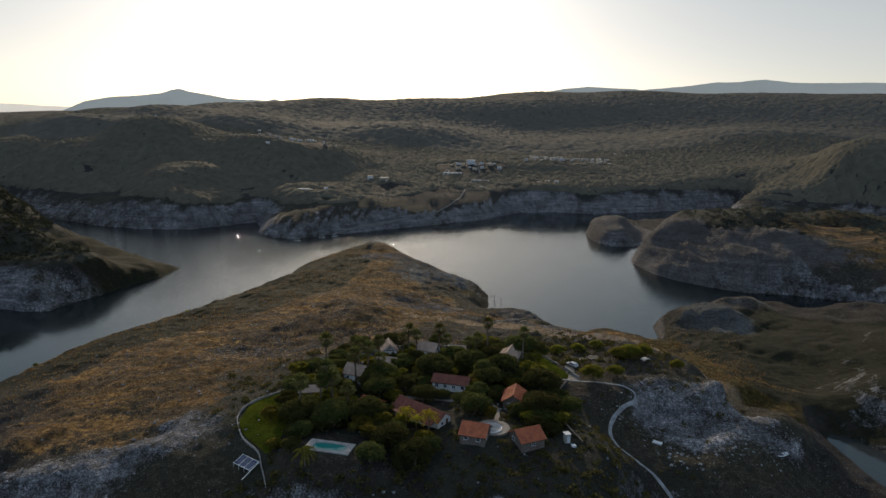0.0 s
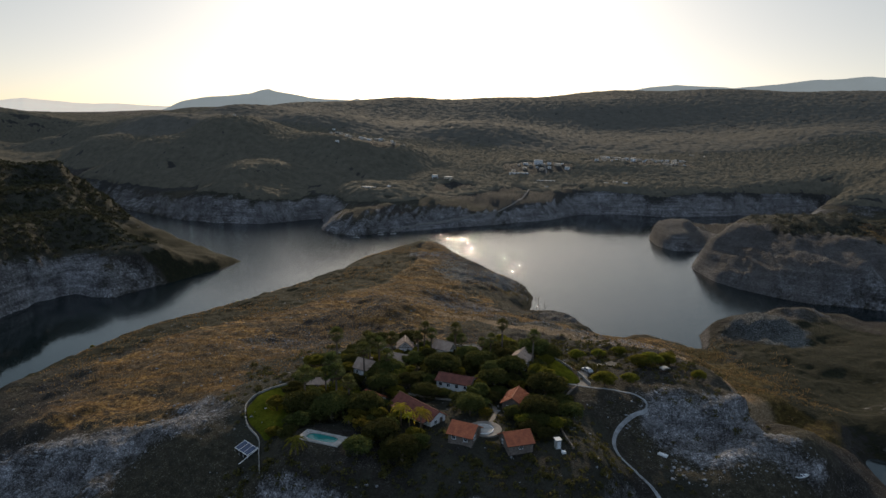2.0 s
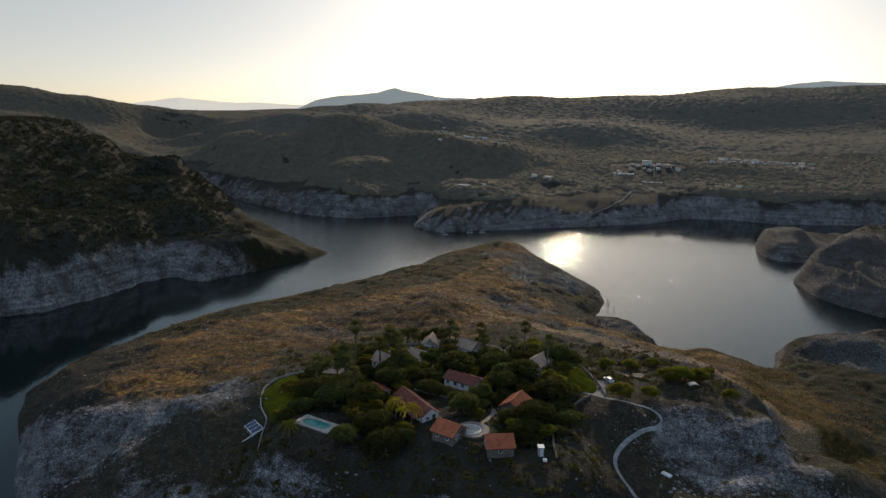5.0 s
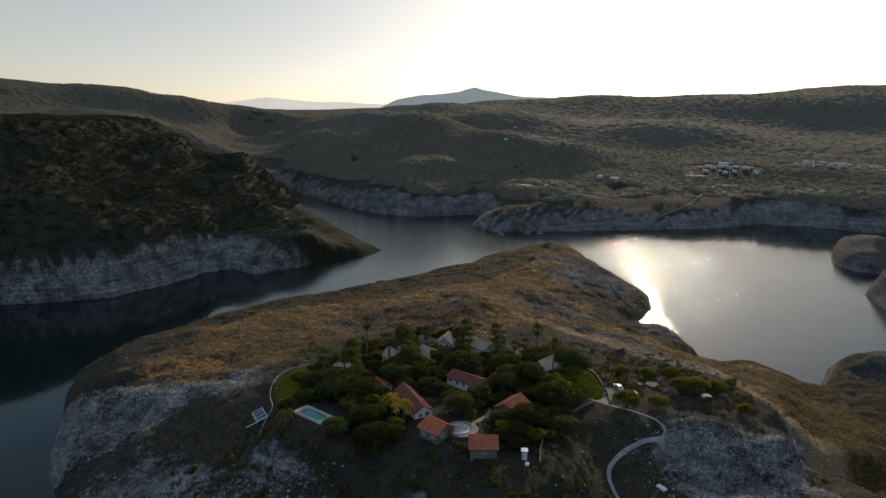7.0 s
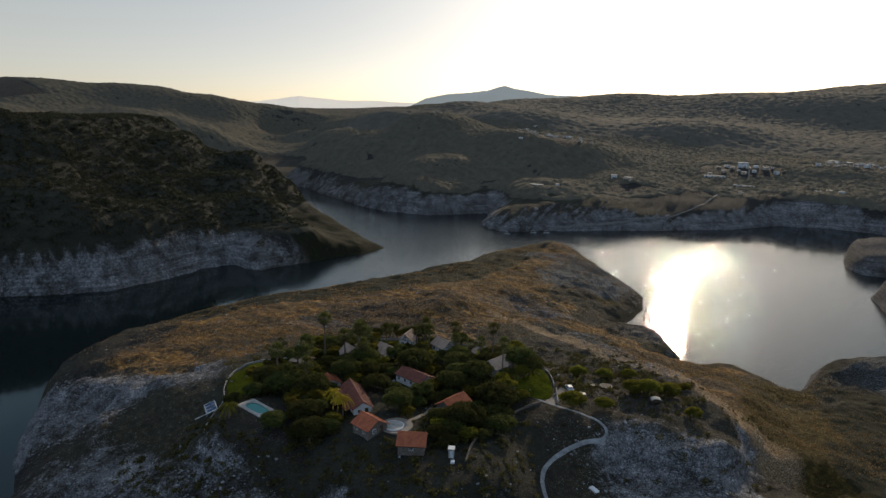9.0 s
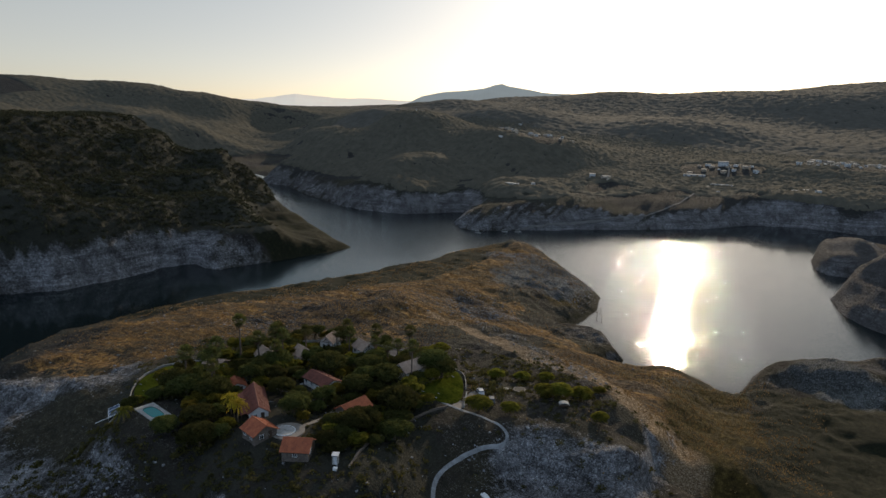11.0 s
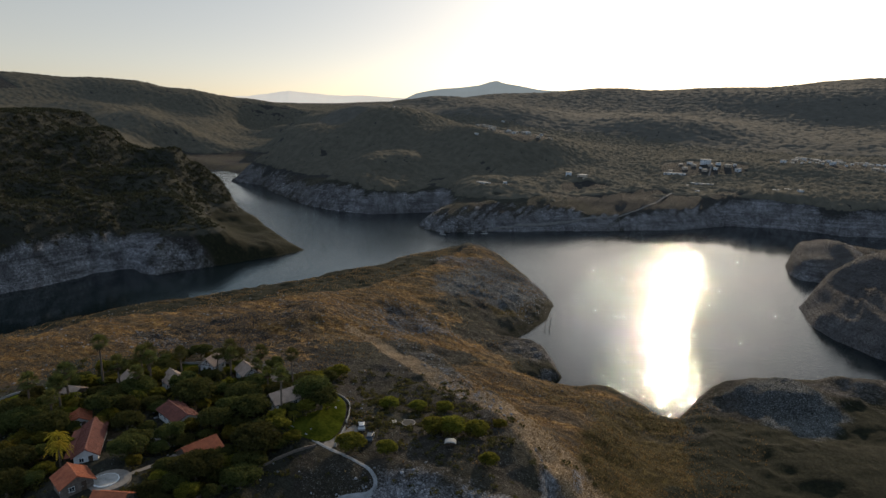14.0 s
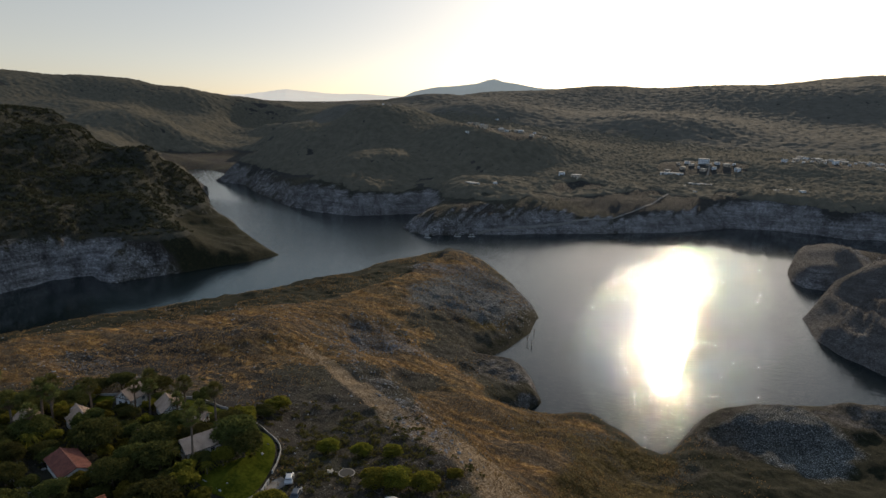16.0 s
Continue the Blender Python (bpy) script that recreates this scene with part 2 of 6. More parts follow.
def water_material(name, deep, waves, rough=0.07, breeze=False):
    """Rippled water; waves: rows of ripple length and height in metres. breeze: ripples fade in the sheltered arms."""
    m, n, l, b = material(name, rough, 0, 0.5)
    b.inputs["IOR"].default_value = 1.33
    b.inputs["Base Color"].default_value = (*deep, 1)
    c = n.new("ShaderNodeTexCoord")
    total = None
    for k, (size, tall) in enumerate(waves):
        mp = n.new("ShaderNodeMapping")
        mp.inputs["Scale"].default_value = (1 / (size * 1.15), 1 / size, 1 / size)
        mp.inputs["Rotation"].default_value = (0, 0, radians(14 - 17 * k))
        t = n.new("ShaderNodeTexNoise")
        t.inputs["Scale"].default_value, t.inputs["Detail"].default_value, t.inputs["Roughness"].default_value = 1.0, 1.0, 0.45
        l.new(c.outputs["Object"], mp.inputs["Vector"])
        l.new(mp.outputs["Vector"], t.inputs["Vector"])
        v = maths(n, l, "MULTIPLY", t.outputs["Fac"], tall)
        total = v if total is None else maths(n, l, "ADD", total, v)
    if breeze:
        crest, group = noise_node(n, l, 1.7, 1.0, 0.5).outputs["Fac"], noise_node(n, l, 0.95, 2.0, 0.6).outputs["Fac"]
        total = maths(n, l, "ADD", total, maths(n, l, "MULTIPLY", maths(n, l, "MULTIPLY", crest, 0.066), ramp(n, l, group, (0.55, (0, 0, 0)), (0.66, (1, 1, 1)))))
        gust = noise_node(n, l, 0.012, 3.0).outputs["Fac"]
        place = n.new("ShaderNodeSeparateXYZ")
        l.new(c.outputs["Object"], place.inputs[0])
        open_water = maths(n, l, "ADD", maths(n, l, "MULTIPLY", place.outputs["X"], 0.0036), maths(n, l, "ADD", 0.88, maths(n, l, "MULTIPLY", gust, 0.5)))
        lull = n.new("ShaderNodeMapRange")                  # calmer towards the far shore
        lull.inputs["From Min"].default_value, lull.inputs["From Max"].default_value, lull.inputs["To Min"].default_value, lull.inputs["To Max"].default_value = 612, 668, 1.0, 0.26
        l.new(maths(n, l, "ADD", place.outputs["Y"], maths(n, l, "MULTIPLY", gust, 24)), lull.inputs["Value"])
        bay = n.new("ShaderNodeMapRange")                   # and in the lee of the near shore
        bay.inputs["From Min"].default_value, bay.inputs["From Max"].default_value, bay.inputs["To Min"].default_value, bay.inputs["To Max"].default_value = 330, 450, 0.72, 1.0
        l.new(place.outputs["Y"], bay.inputs["Value"])
        lee = n.new("ShaderNodeMapRange")                   # still under the western bluff
        lee.inputs["From Min"].default_value, lee.inputs["From Max"].default_value, lee.inputs["To Min"].default_value, lee.inputs["To Max"].default_value = 280, 390, 0.5, 0.0
        l.new(place.outputs["Y"], lee.inputs["Value"])
        open_water = maths(n, l, "SUBTRACT", open_water, lee.outputs[0])
        total = maths(n, l, "MULTIPLY", maths(n, l, "MULTIPLY", total, bay.outputs[0]), maths(n, l, "MULTIPLY", lull.outputs[0], maths(n, l, "MINIMUM", maths(n, l, "MAXIMUM", open_water, maths(n, l, "SUBTRACT", 0.8, maths(n, l, "MULTIPLY", lee.outputs[0], 1.3))), 1.0)))
        chop = n.new("ShaderNodeMapRange")                  # wind runs down the western arm
        chop.inputs["From Min"].default_value, chop.inputs["From Max"].default_value, chop.inputs["To Min"].default_value, chop.inputs["To Max"].default_value = -115, -230, 0.0, 2.8
        l.new(place.outputs["X"], chop.inputs["Value"])
        total = maths(n, l, "MULTIPLY", total, maths(n, l, "ADD", 1.0, maths(n, l, "MULTIPLY", chop.outputs[0], maths(n, l, "SUBTRACT", 1.0, maths(n, l, "MULTIPLY", lee.outputs[0], 2.0)))))
    bump(n, l, b, total, 1.0, 1.0)
    return m


GROUND = ground_material()
WATER = water_material("lake_water", (0.004, 0.008, 0.010), ((2.7, 0.056), (1.25, 0.044), (0.55, 0.027)), 0.03, True)

# ---------------------------------------------------------------- the lie of the land
# The lake's outline, walked with the water on the left hand.
LAKE_NEAR = [(-160, -220), (-92, -60), (-76, 60), (-89, 114), (-121, 134), (-153, 162), (-175, 184), (-182, 206), (-180, 240), (-174, 280), (-163, 312), (-145, 346),
             (-128, 382), (-107, 421), (-106, 455), (-88, 488), (-58, 507), (-30, 500), (-5, 470), (14, 445), (25, 425), (29, 400), (29, 376), (25, 360), (24, 354),
             (44, 354), (53, 340), (60, 326), (58, 312), (55, 307), (65, 313), (76, 320), (84, 322), (94, 318), (104, 309), (109, 308), (111, 320), (114, 338)]
LAKE_EAST = [(119, 347), (138, 360), (160, 371), (186, 384), (207, 383), (213, 373), (250, 376), (285, 362), (290, 374), (255, 392), (228, 409), (202, 412), (181, 427), (166, 443),
             (156, 466), (149, 500), (154, 517), (170, 540), (180, 572), (150, 577), (143, 592), (142, 640), (165, 680), (225, 690), (300, 720), (360, 800), (395, 850), (330, 838)]
LAKE_FAR = [(240, 806), (190, 788), (140, 797), (90, 786), (62, 745), (48, 728), (8, 698), (-45, 658), (-78, 632), (-108, 615), (-135, 590), (-160, 597), (-174, 612),
            (-186, 660), (-199, 690), (-222, 664), (-245, 641), (-296, 639), (-345, 653), (-384, 677), (-437, 707), (-512, 764), (-580, 775), (-640, 850), (-720, 880)]
LAKE_WEST = [(-760, 868), (-655, 772), (-540, 712), (-440, 622), (-365, 556), (-300, 512), (-246, 491), (-190, 465), (-195, 433), (-209, 393), (-222, 352), (-234, 351), (-251, 357), (-259, 339),
             (-258, 303), (-262, 263), (-306, 222), (-330, 100), (-400, -50), (-420, -220)]
LAKE = np.array(LAKE_NEAR + LAKE_EAST + LAKE_FAR + LAKE_WEST, float)

# Spot heights of the smoothed hills: x, y, z, reach.
HILLTOP = [(-17.5, 213, 28.2, 7), (-4, 214.5, 28.0, 7), (-17, 198, 28.3, 8), (6, 216, 27.8, 6), (-5, 182, 29, 20), (15, 152, 30.3, 8), (-26, 147, 28.2, 9), (32, 151, 29.2, 7), (20, 139, 27, 8), (22, 202, 30, 10), (52, 194, 27.4, 10), (72, 210, 28.3, 9), (91, 197, 26, 5),
           (-58, 172, 26, 12), (-38, 213, 27.5, 12), (-30, 100, 3, 10)]
CAPE = [(-65, 243, 20.5, 10), (-36, 286, 25.5, 8), (-8, 248, 22.3, 8), (-38, 246, 21.8, 9), (-17, 302, 19.5, 12), (-62, 283, 22, 8), (-34, 389, 18.5, 14), (-9, 377, 16, 10), (-52, 450, 18, 10),
        (-41, 466, 19, 6), (-28, 461, 14, 6), (-13, 455, 9, 6), (2, 440, 4.5, 6), (-105, 208, 20, 14), (-124, 169, 17, 8), (-85, 143, 15.5, 8), (-92, 164, 19, 8), (-105, 158, 17, 6),
        (-72, 160, 23, 6), (-95, 138, 9, 6), (-62, 129, 11, 8), (-60, 104, 2.5, 10), (-100, 290, 15, 14)]
FORELAND = [(-36, 122, 13, 10), (62, 171, 18, 8), (98, 198, 18, 5), (100, 232, 13, 6), (84, 221, 27, 5), (138, 250, 3.5, 14), (91, 227, 20, 4), (103, 228, 13, 5), (110, 250, 8, 9),
            (136, 200, 2.5, 12), (138, 180, 2.0, 12), (60, 140, 5.5, 14), (8, 122, 15, 8), (10, 103, 3, 14)]
SHOREWARD = [(32, 332, 8, 8), (-3, 308, 14, 7), (46, 336, 8, 6), (120, 274, 5.0, 8), (82, 305, 7, 8), (75, 282, 11, 8), (112, 285, 3.5, 9), (125, 291, 5.5, 8), (120, 330, 7, 6),
             (145, 336, 12.2, 8), (132, 338, 10, 6), (166, 363, 10.5, 3.5), (158, 352, 7.5, 5), (146, 313, 6, 6), (164, 318, 5.2, 7), (130, 316, 4.6, 5), (177, 345, 7, 6), (197, 351, 3, 7), (212, 352, 2.5, 7)]
CREST = [(-8, 287, 21, 7), (12, 275, 22.5, 6), (32, 260, 24, 6), (46, 250, 25, 6), (60, 240, 26, 6), (73, 231, 26.5, 6), (28, 240, 23.3, 7), (48, 230, 25.3, 6), (52, 275, 13, 7), (78, 258, 16, 7), (30, 290, 12, 7), (66, 222, 27.3, 7)]
EAST = [(115, 165, 3, 14), (112, 215, 7, 8), (172, 222, 17, 12), (178, 305, 8, 16), (232, 345, 5, 14), (245, 362, 7, 6), (150, 262, 4, 12), (215, 270, 14, 18), (262, 410, 12, 8),
        (350, 250, 60, 60), (150, -100, 6, 90)]
EAST_ROCKS = [(168, 470, 14, 12), (207, 541, 37, 18), (184, 524, 31, 10), (229, 424, 24, 8), (249, 422, 18, 8), (246, 503, 40, 10), (247, 458, 36, 8), (264, 448, 27, 7), (315, 497, 28, 12),
              (164, 622, 18, 10), (158, 598, 15, 7), (188, 582, 2, 8), (196, 620, 5, 10), (346, 552, 33, 14), (330, 525, 20, 8), (385, 500, 27, 20), (255, 640, 8, 18), (340, 660, 9, 26),
              (430, 680, 12, 26), (400, 800, 34, 40), (500, 780, 92, 60), (700, 700, 120, 90)]
FAR = [(-150, 650, 18, 25), (-149, 708, 33, 25), (-225, 700, 24, 20), (-70, 809, 37, 40), (-20, 718, 16, 28), (-5, 776, 27, 25), (45, 780, 24, 22), (-60, 752, 27, 20), (-64, 780, 31, 18), (-30, 792, 31, 18), (-92, 772, 31, 14), (-12, 806, 32, 20), (41, 970, 48, 60), (143, 1005, 50, 60), (120, 850, 32, 30), (-204, 910, 80, 40), (-236, 897, 86, 40),
       (-300, 760, 52, 40), (-414, 925, 110, 45), (-500, 880, 78, 40), (-385, 705, 20, 25), (-560, 860, 40, 50), (-373, 1900, 168, 200), (-40, 1960, 172, 200), (194, 1950, 176, 200), (304, 2150, 206, 160), (616, 2110, 209, 200),
       (921, 2000, 203, 200), (1206, 1840, 195, 200), (280, 1350, 75, 120), (600, 1300, 105, 140)]
BEYOND = [(-588, 1806, 153, 150), (-679, 1558, 135, 90), (-711, 1320, 112, 60), (-763, 1173, 70, 50), (-100, 1350, 105, 120), (-420, 1300, 120, 100), (-1976, 1262, 190, 130), (-1833, 1471, 181, 110), (-1790, 1595, 172, 70), (-1745, 1650, 152, 40),
          (-1725, 1675, 157, 40), (-1690, 1740, 142, 60), (-1601, 1859, 129, 70), (-1529, 1926, 115, 60), (-1460, 1984, 92, 60), (-1450, 1480, 60, 60), (-1560, 1300, 95, 70), (-812, 1460, 108, 80), (-1232, 1588, 45, 40), (-1141, 1663, 85, 45),
          (-1074, 1715, 104, 50), (-1000, 1765, 116, 60), (-1310, 1540, 8, 40), (-1180, 1470, 12, 45), (-1380, 1740, 14, 60), (-1916, 2644, 118, 120), (-1740, 2774, 131, 120), (-1600, 2860, 140, 120), (-1035, 2194, 142, 120)]
WEST = [(-402, 286, 104, 40), (-420, 336, 104, 40), (-430, 395, 103, 30), (-432, 425, 102, 20), (-400, 432, 86, 14), (-210, 466, 4, 5), (-230, 467, 8.5, 5), (-250, 469, 13, 6), (-275, 473, 20, 7), (-297, 478, 28, 7), (-316, 481, 38, 7), (-332, 484, 50, 6), (-346, 478, 70, 7), (-330, 440, 56, 12), (-400, 535, 48, 14),
        (-440, 585, 28, 14), (-290, 400, 44, 18), (-300, 330, 48, 18), (-345, 260, 66, 26), (-250, 390, 24, 12), (-500, 640, 26, 30), (-480, 540, 52, 30), (-650, 560, 66, 60), (-900, 420, 98, 110), (-800, 850, 22, 50), (-700, 0, 110, 150)]
VALLEY = [(-700, 890, 4, 22), (-745, 940, 6, 30), (-650, 862, 5, 12), (-830, 1020, 8, 40), (-950, 800, 58, 70), (-916, 1131, 15, 25), (-953, 1093, 29, 25), (-976, 1069, 47, 25), (-1005, 1036, 73, 25), (-1045, 990, 87, 35), (-1250, 700, 110, 90), (-1250, 1020, 108, 70),
          (-880, 960, 10, 30), (-1000, 1210, 8, 40), (-1150, 1321, 10, 45), (-1260, 1300, 36, 50)]
RIM = [(0, 3500, 190, 900), (1800, 2600, 210, 700), (2500, 800, 230, 800), (-2600, 2800, 100, 600), (-2800, 800, 190, 700), (1200, 900, 150, 200), (0, -2500, 150, 900), (3800, 3500, 200, 900), (-3800, 3500, 100, 900)]
SPOTS = np.array(HILLTOP + CAPE + FORELAND + SHOREWARD + CREST + EAST + EAST_ROCKS + FAR + BEYOND + WEST + VALLEY + RIM, float)
# How far inland the bank takes to rise: x, y, metres.
BANKS = np.array([(-20, 250, 8), (-150, 230, 40), (-125, 330, 40), (-175, 200, 30), (-95, 430, 24), (-110, 130, 9), (-22, 460, 26), (20, 402, 20), (40, 330, 4), (90, 300, 4), (150, 345, 6), (175, 460, 15), (155, 610, 4), (-150, 630, 16), (0, 740, 15), (200, 820, 10),
                  (-300, 690, 14), (-500, 800, 20), (-255, 320, 11), (-215, 450, 5), (-260, 480, 6), (-330, 515, 9), (-430, 600, 14), (20, 90, 8), (400, 820, 14), (240, 400, 8)], float)


POND_LEVEL = 1.6


def value_noise(x, y, seed):
    """Smooth noise from 0 to 1 on a unit lattice."""
    xi, yi = np.floor(x).astype(np.int64), np.floor(y).astype(np.int64)
    u, v = x - xi, y - yi
    u, v = u * u * (3 - 2 * u), v * v * (3 - 2 * v)

    def corner(i, j):
        h = (i * 374761393 + j * 668265263 + seed * 974634777) & 0xFFFFFFFF
        h = ((h ^ (h >> 13)) * 1274126177) & 0xFFFFFFFF
        return ((h ^ (h >> 16)) & 0xFFFF) / 65535.0
    a, b, c, d = corner(xi, yi), corner(xi + 1, yi), corner(xi, yi + 1), corner(xi + 1, yi + 1)
    return (a * (1 - u) + b * u) * (1 - v) + (c * (1 - u) + d * u) * v


def fbm(x, y, size, octaves, seed):
    out, amp, total = 0, 1.0, 0
    for k in range(octaves):
        out, total = out + amp * value_noise(x / size + 17.3 * k, y / size - 9.1 * k, seed + k), total + amp
        size, amp = size * 0.47, amp * 0.5
    return out / total


def shore_distance(x, y):
    """Metres from the water's edge: above 0 on land, below 0 on the lake."""
    best, inside = np.full(x.shape, 1e12), np.zeros(x.shape, bool)
    for (ax, ay), (bx, by) in zip(LAKE, np.roll(LAKE, -1, 0)):
        dx, dy = bx - ax, by - ay
        k = np.clip(((x - ax) * dx + (y - ay) * dy) / (dx * dx + dy * dy), 0, 1)
        best = np.minimum(best, (x - ax - k * dx) ** 2 + (y - ay - k * dy) ** 2)
        if dy:
            inside ^= ((ay > y) != (by > y)) & (x < ax + (y - ay) / dy * dx)
    return np.where(inside, -1, 1) * np.sqrt(best)


def blend_of(x, y, table, power):
    top, bottom = 0.0, 0.0
    for px, py, value, *reach in table:
        w = 1 / ((x - px) ** 2 + (y - py) ** 2 + (reach[0] if reach else 20.0) ** 2) ** power
        top, bottom = top + w * value, bottom + w
    return top / bottom


def settled(spots):
    """Spot values adjusted so that the blended hills pass through the wanted heights."""
    px, py, want = spots[:, 0], spots[:, 1], spots[:, 2]
    rise = 1 - np.exp(-np.maximum(shore_distance(px, py), 0) / blend_of(px, py, BANKS, 2.0))
    aim, out = want / np.maximum(rise, 0.4), spots.copy()
    for _ in range(8):
        out[:, 2] += 0.7 * (aim - blend_of(px, py, out, 2.0))
    return out


def outside(x, y):
    """Metres outside the peninsula: beyond the western channel, the eastern valley or the northern cape."""
    return np.hypot(np.maximum(np.maximum(-150 - (450 - y) * 0.35 - x, x - 118), 0), np.maximum(y - 515, 0))


def smooth(v, a, b):
    k = np.clip((v - a) / (b - a), 0, 1)
    return k * k * (3 - 2 * k)


def near(x, y, cx, cy, rx, ry, turn=0.0, ragged=1.5):
    """1 at the middle of an oval, 0 beyond it."""
    c, s = math.cos(radians(turn)), math.sin(radians(turn))
    u, v = ((x - cx) * c + (y - cy) * s) / rx, (-(x - cx) * s + (y - cy) * c) / ry
    return 1 - smooth(np.sqrt(u * u + v * v) + ragged * (fbm(x, y, 24, 4, 19) - 0.5), 0.55, 1.15)


RIM_PATH = [(-15, 282, 2.0), (7, 271, 2.2), (23, 261, 2.6), (37, 253, 3.0), (49, 246, 3.4), (62, 241, 4.0), (76, 237, 5.5), (89, 231, 7.5), (99, 221, 8.5)]


def rim_path(x, y):
    """1 on the bare strip of sand and gravel along the hill's rim, 0 beside it."""
    out = np.zeros(x.shape)
    for (ax, ay, aw), (bx, by, bw) in zip(RIM_PATH[:-1], RIM_PATH[1:]):
        dx, dy = bx - ax, by - ay
        k = np.clip(((x - ax) * dx + (y - ay) * dy) / (dx * dx + dy * dy), 0, 1)
        out = np.maximum(out, 1 - smooth(np.hypot(x - ax - k * dx, y - ay - k * dy) / (aw + k * (bw - aw)), 0.6, 1.7))
    return out


def terrace(x, y):
    """Distance from the middle of the gate terrace, and 1 on its southern and eastern sides."""
    r = np.hypot(x - 74, y - 208) + 4.5 * (fbm(x, y, 9, 3, 83) - 0.5)
    return r, smooth(x - 0.6 * (y - 208), 72, 82) * (1 - smooth(y, 212, 222))


HILLS = settled(SPOTS)


def height(x, y):
    """The ground's height over the water."""
    x, y = np.asarray(x, float), np.asarray(y, float)
    wob = shore_distance(x, y)
    d = wob + (fbm(x, y, 22, 3, 3) - 0.5) * np.clip(4 + np.abs(wob) * 0.05, 0, 12)
    hill, bank = blend_of(x, y, HILLS, 2.0), blend_of(x, y, BANKS, 2.0)
    out = outside(x, y)   # metres outside the peninsula
    wild = smooth(out, 20, 500)
    rise = 1 - np.exp(-np.maximum(d, 0) / bank)
    h = hill * rise
    even = smooth(y, 640, 950)                     # the far slopes are smoother
    h = h + rise * ((fbm(x, y, 260, 5, 11) - 0.5) * 22 * wild * (1 - 0.55 * even) + (fbm(x, y, 30, 4, 5) - 0.5) * (3.2 + 8 * smooth(out, 0, 150)) * (1 - 0.8 * even))
    gully = np.abs(fbm(x, y, 26, 4, 23) - 0.5) * 2
    steep = rise * np.exp(-np.maximum(d, 0) / (bank * 2.6)) * (1 - 0.8 * near(x, y, -10, 745, 200, 90, 20, 0.3))
    furrow = np.abs(fbm(x, y, 9, 3, 29) - 0.5) * 2
    h = h - steep * (0.28 - furrow) * np.clip(hill * 0.16, 0, 3.5) * smooth(d, 1, 8)
    h = h - steep * (0.30 - gully) * np.clip(hill * 0.45, 0, 13) * (0.35 + 0.65 * smooth(out, 2, 40))
    h = h + (fbm(x, y, 7, 3, 31) - 0.5) * 1.7 * smooth(d, 0, 6) * (1 - 0.85 * near(x, y, -4, 180, 72, 64, 0, 0.6))
    h = h + (fbm(x, y, 3.4, 3, 47) - 0.5) * 1.25 * smooth(d, 1, 7) * (1 - smooth(out, 10, 60)) * (1 - near(x, y, -4, 182, 66, 60, 0, 0.3))
    h = h + (fbm(x, y, 2.8, 3, 53) - 0.5) * 1.5 * smooth(d, 0.5, 4) * near(x, y, 142, 324, 44, 34, 20, 0.4)
    # the scarp below the gate terrace: a short cliff round its southern and eastern edge
    r, ang = terrace(x, y)
    h = h - 4.6 * smooth(r, 19.0, 21.4) * (1 - smooth(r, 23, 36)) * ang
    # crags: broken ridges on the bluffs, long furrows down the great rock
    crag = np.clip(1 - np.abs(2 * fbm(x, y, 17, 4, 61) - 1) * 4, -1, 1)
    fur = np.clip(1 - np.abs(2 * fbm(x + 0.45 * y, y * 0.22, 13, 3, 67) - 1) * 5, -1, 1)
    h = h + smooth(d, 0.5, 7) * (crag * (0.3 * near(x, y, 128, 334, 26, 24, 25, 0.4) + 0.9 * near(x, y, 82, 186, 26, 20) + 0.7 * near(x, y, 10, 412, 30, 42, 25) + 1.3 * near(x, y, -110, 140, 50, 32, 30) + 1.0 * near(x, y, -10, 325, 24, 18) + 1.2 * near(x, y, 44, 335, 22, 20)) + fur * 2.6 * near(x, y, 208, 462, 75, 60, 0, 0.3))
    # pale ledges: the bank steps where the water once stood
    step = 3.2
    k = h / step
    ledge = (np.floor(k) + smooth(k - np.floor(k), 0.25, 0.95)) * step
    h = np.where(d > 0, h + (ledge - h) * 0.45 * smooth(out, 5, 60) * (1 - smooth(h, 22, 34)) * (1 - near(x, y, 208, 470, 90, 80, 0, 0.3)), h)
    # the headland's scarps: broad shelves with short cliffs between them
    step = 15.0
    k = (h + 5 * (fbm(x, y, 70, 3, 37) - 0.5) - 10) / step
    shelf = (np.floor(k) + smooth(k - np.floor(k), 0.45, 0.95)) * step + 10
    h = h + (shelf - h) * 0.62 * near(x, y, -395, 400, 130, 190, 0, 0.3) * smooth(h, 28, 44)
    pad = near(x, y, -27, 147.5, 10, 6.5, -13.5, 0.0)          # levelled ground under the pool
    h = h * (1 - pad) + 28.25 * pad
    pond = near(x, y, 142, 182, 11, 40, 8, 0.3)
    h = h * (1 - pond) + (POND_LEVEL - 2.2 * pond) * pond
    return np.where(d > 0, np.maximum(h, 0.0) + 0.06 * np.clip(d, 0, 3), np.maximum(d * 0.35, -9.0))


def lines(low, high, core_low, core_high, step, grow):
    mid = list(np.arange(core_low, core_high + 0.01, step))
    up, s = [], step
    while (up or mid)[-1] < high:
        s *= grow
        up.append((up or mid)[-1] + s)
    down, s = [], step
    while (down or [mid[0]])[-1] > low:
        s *= grow
        down.append((down or [mid[0]])[-1] - s)
    return np.array(down[::-1] + mid + up)


GRID = {}


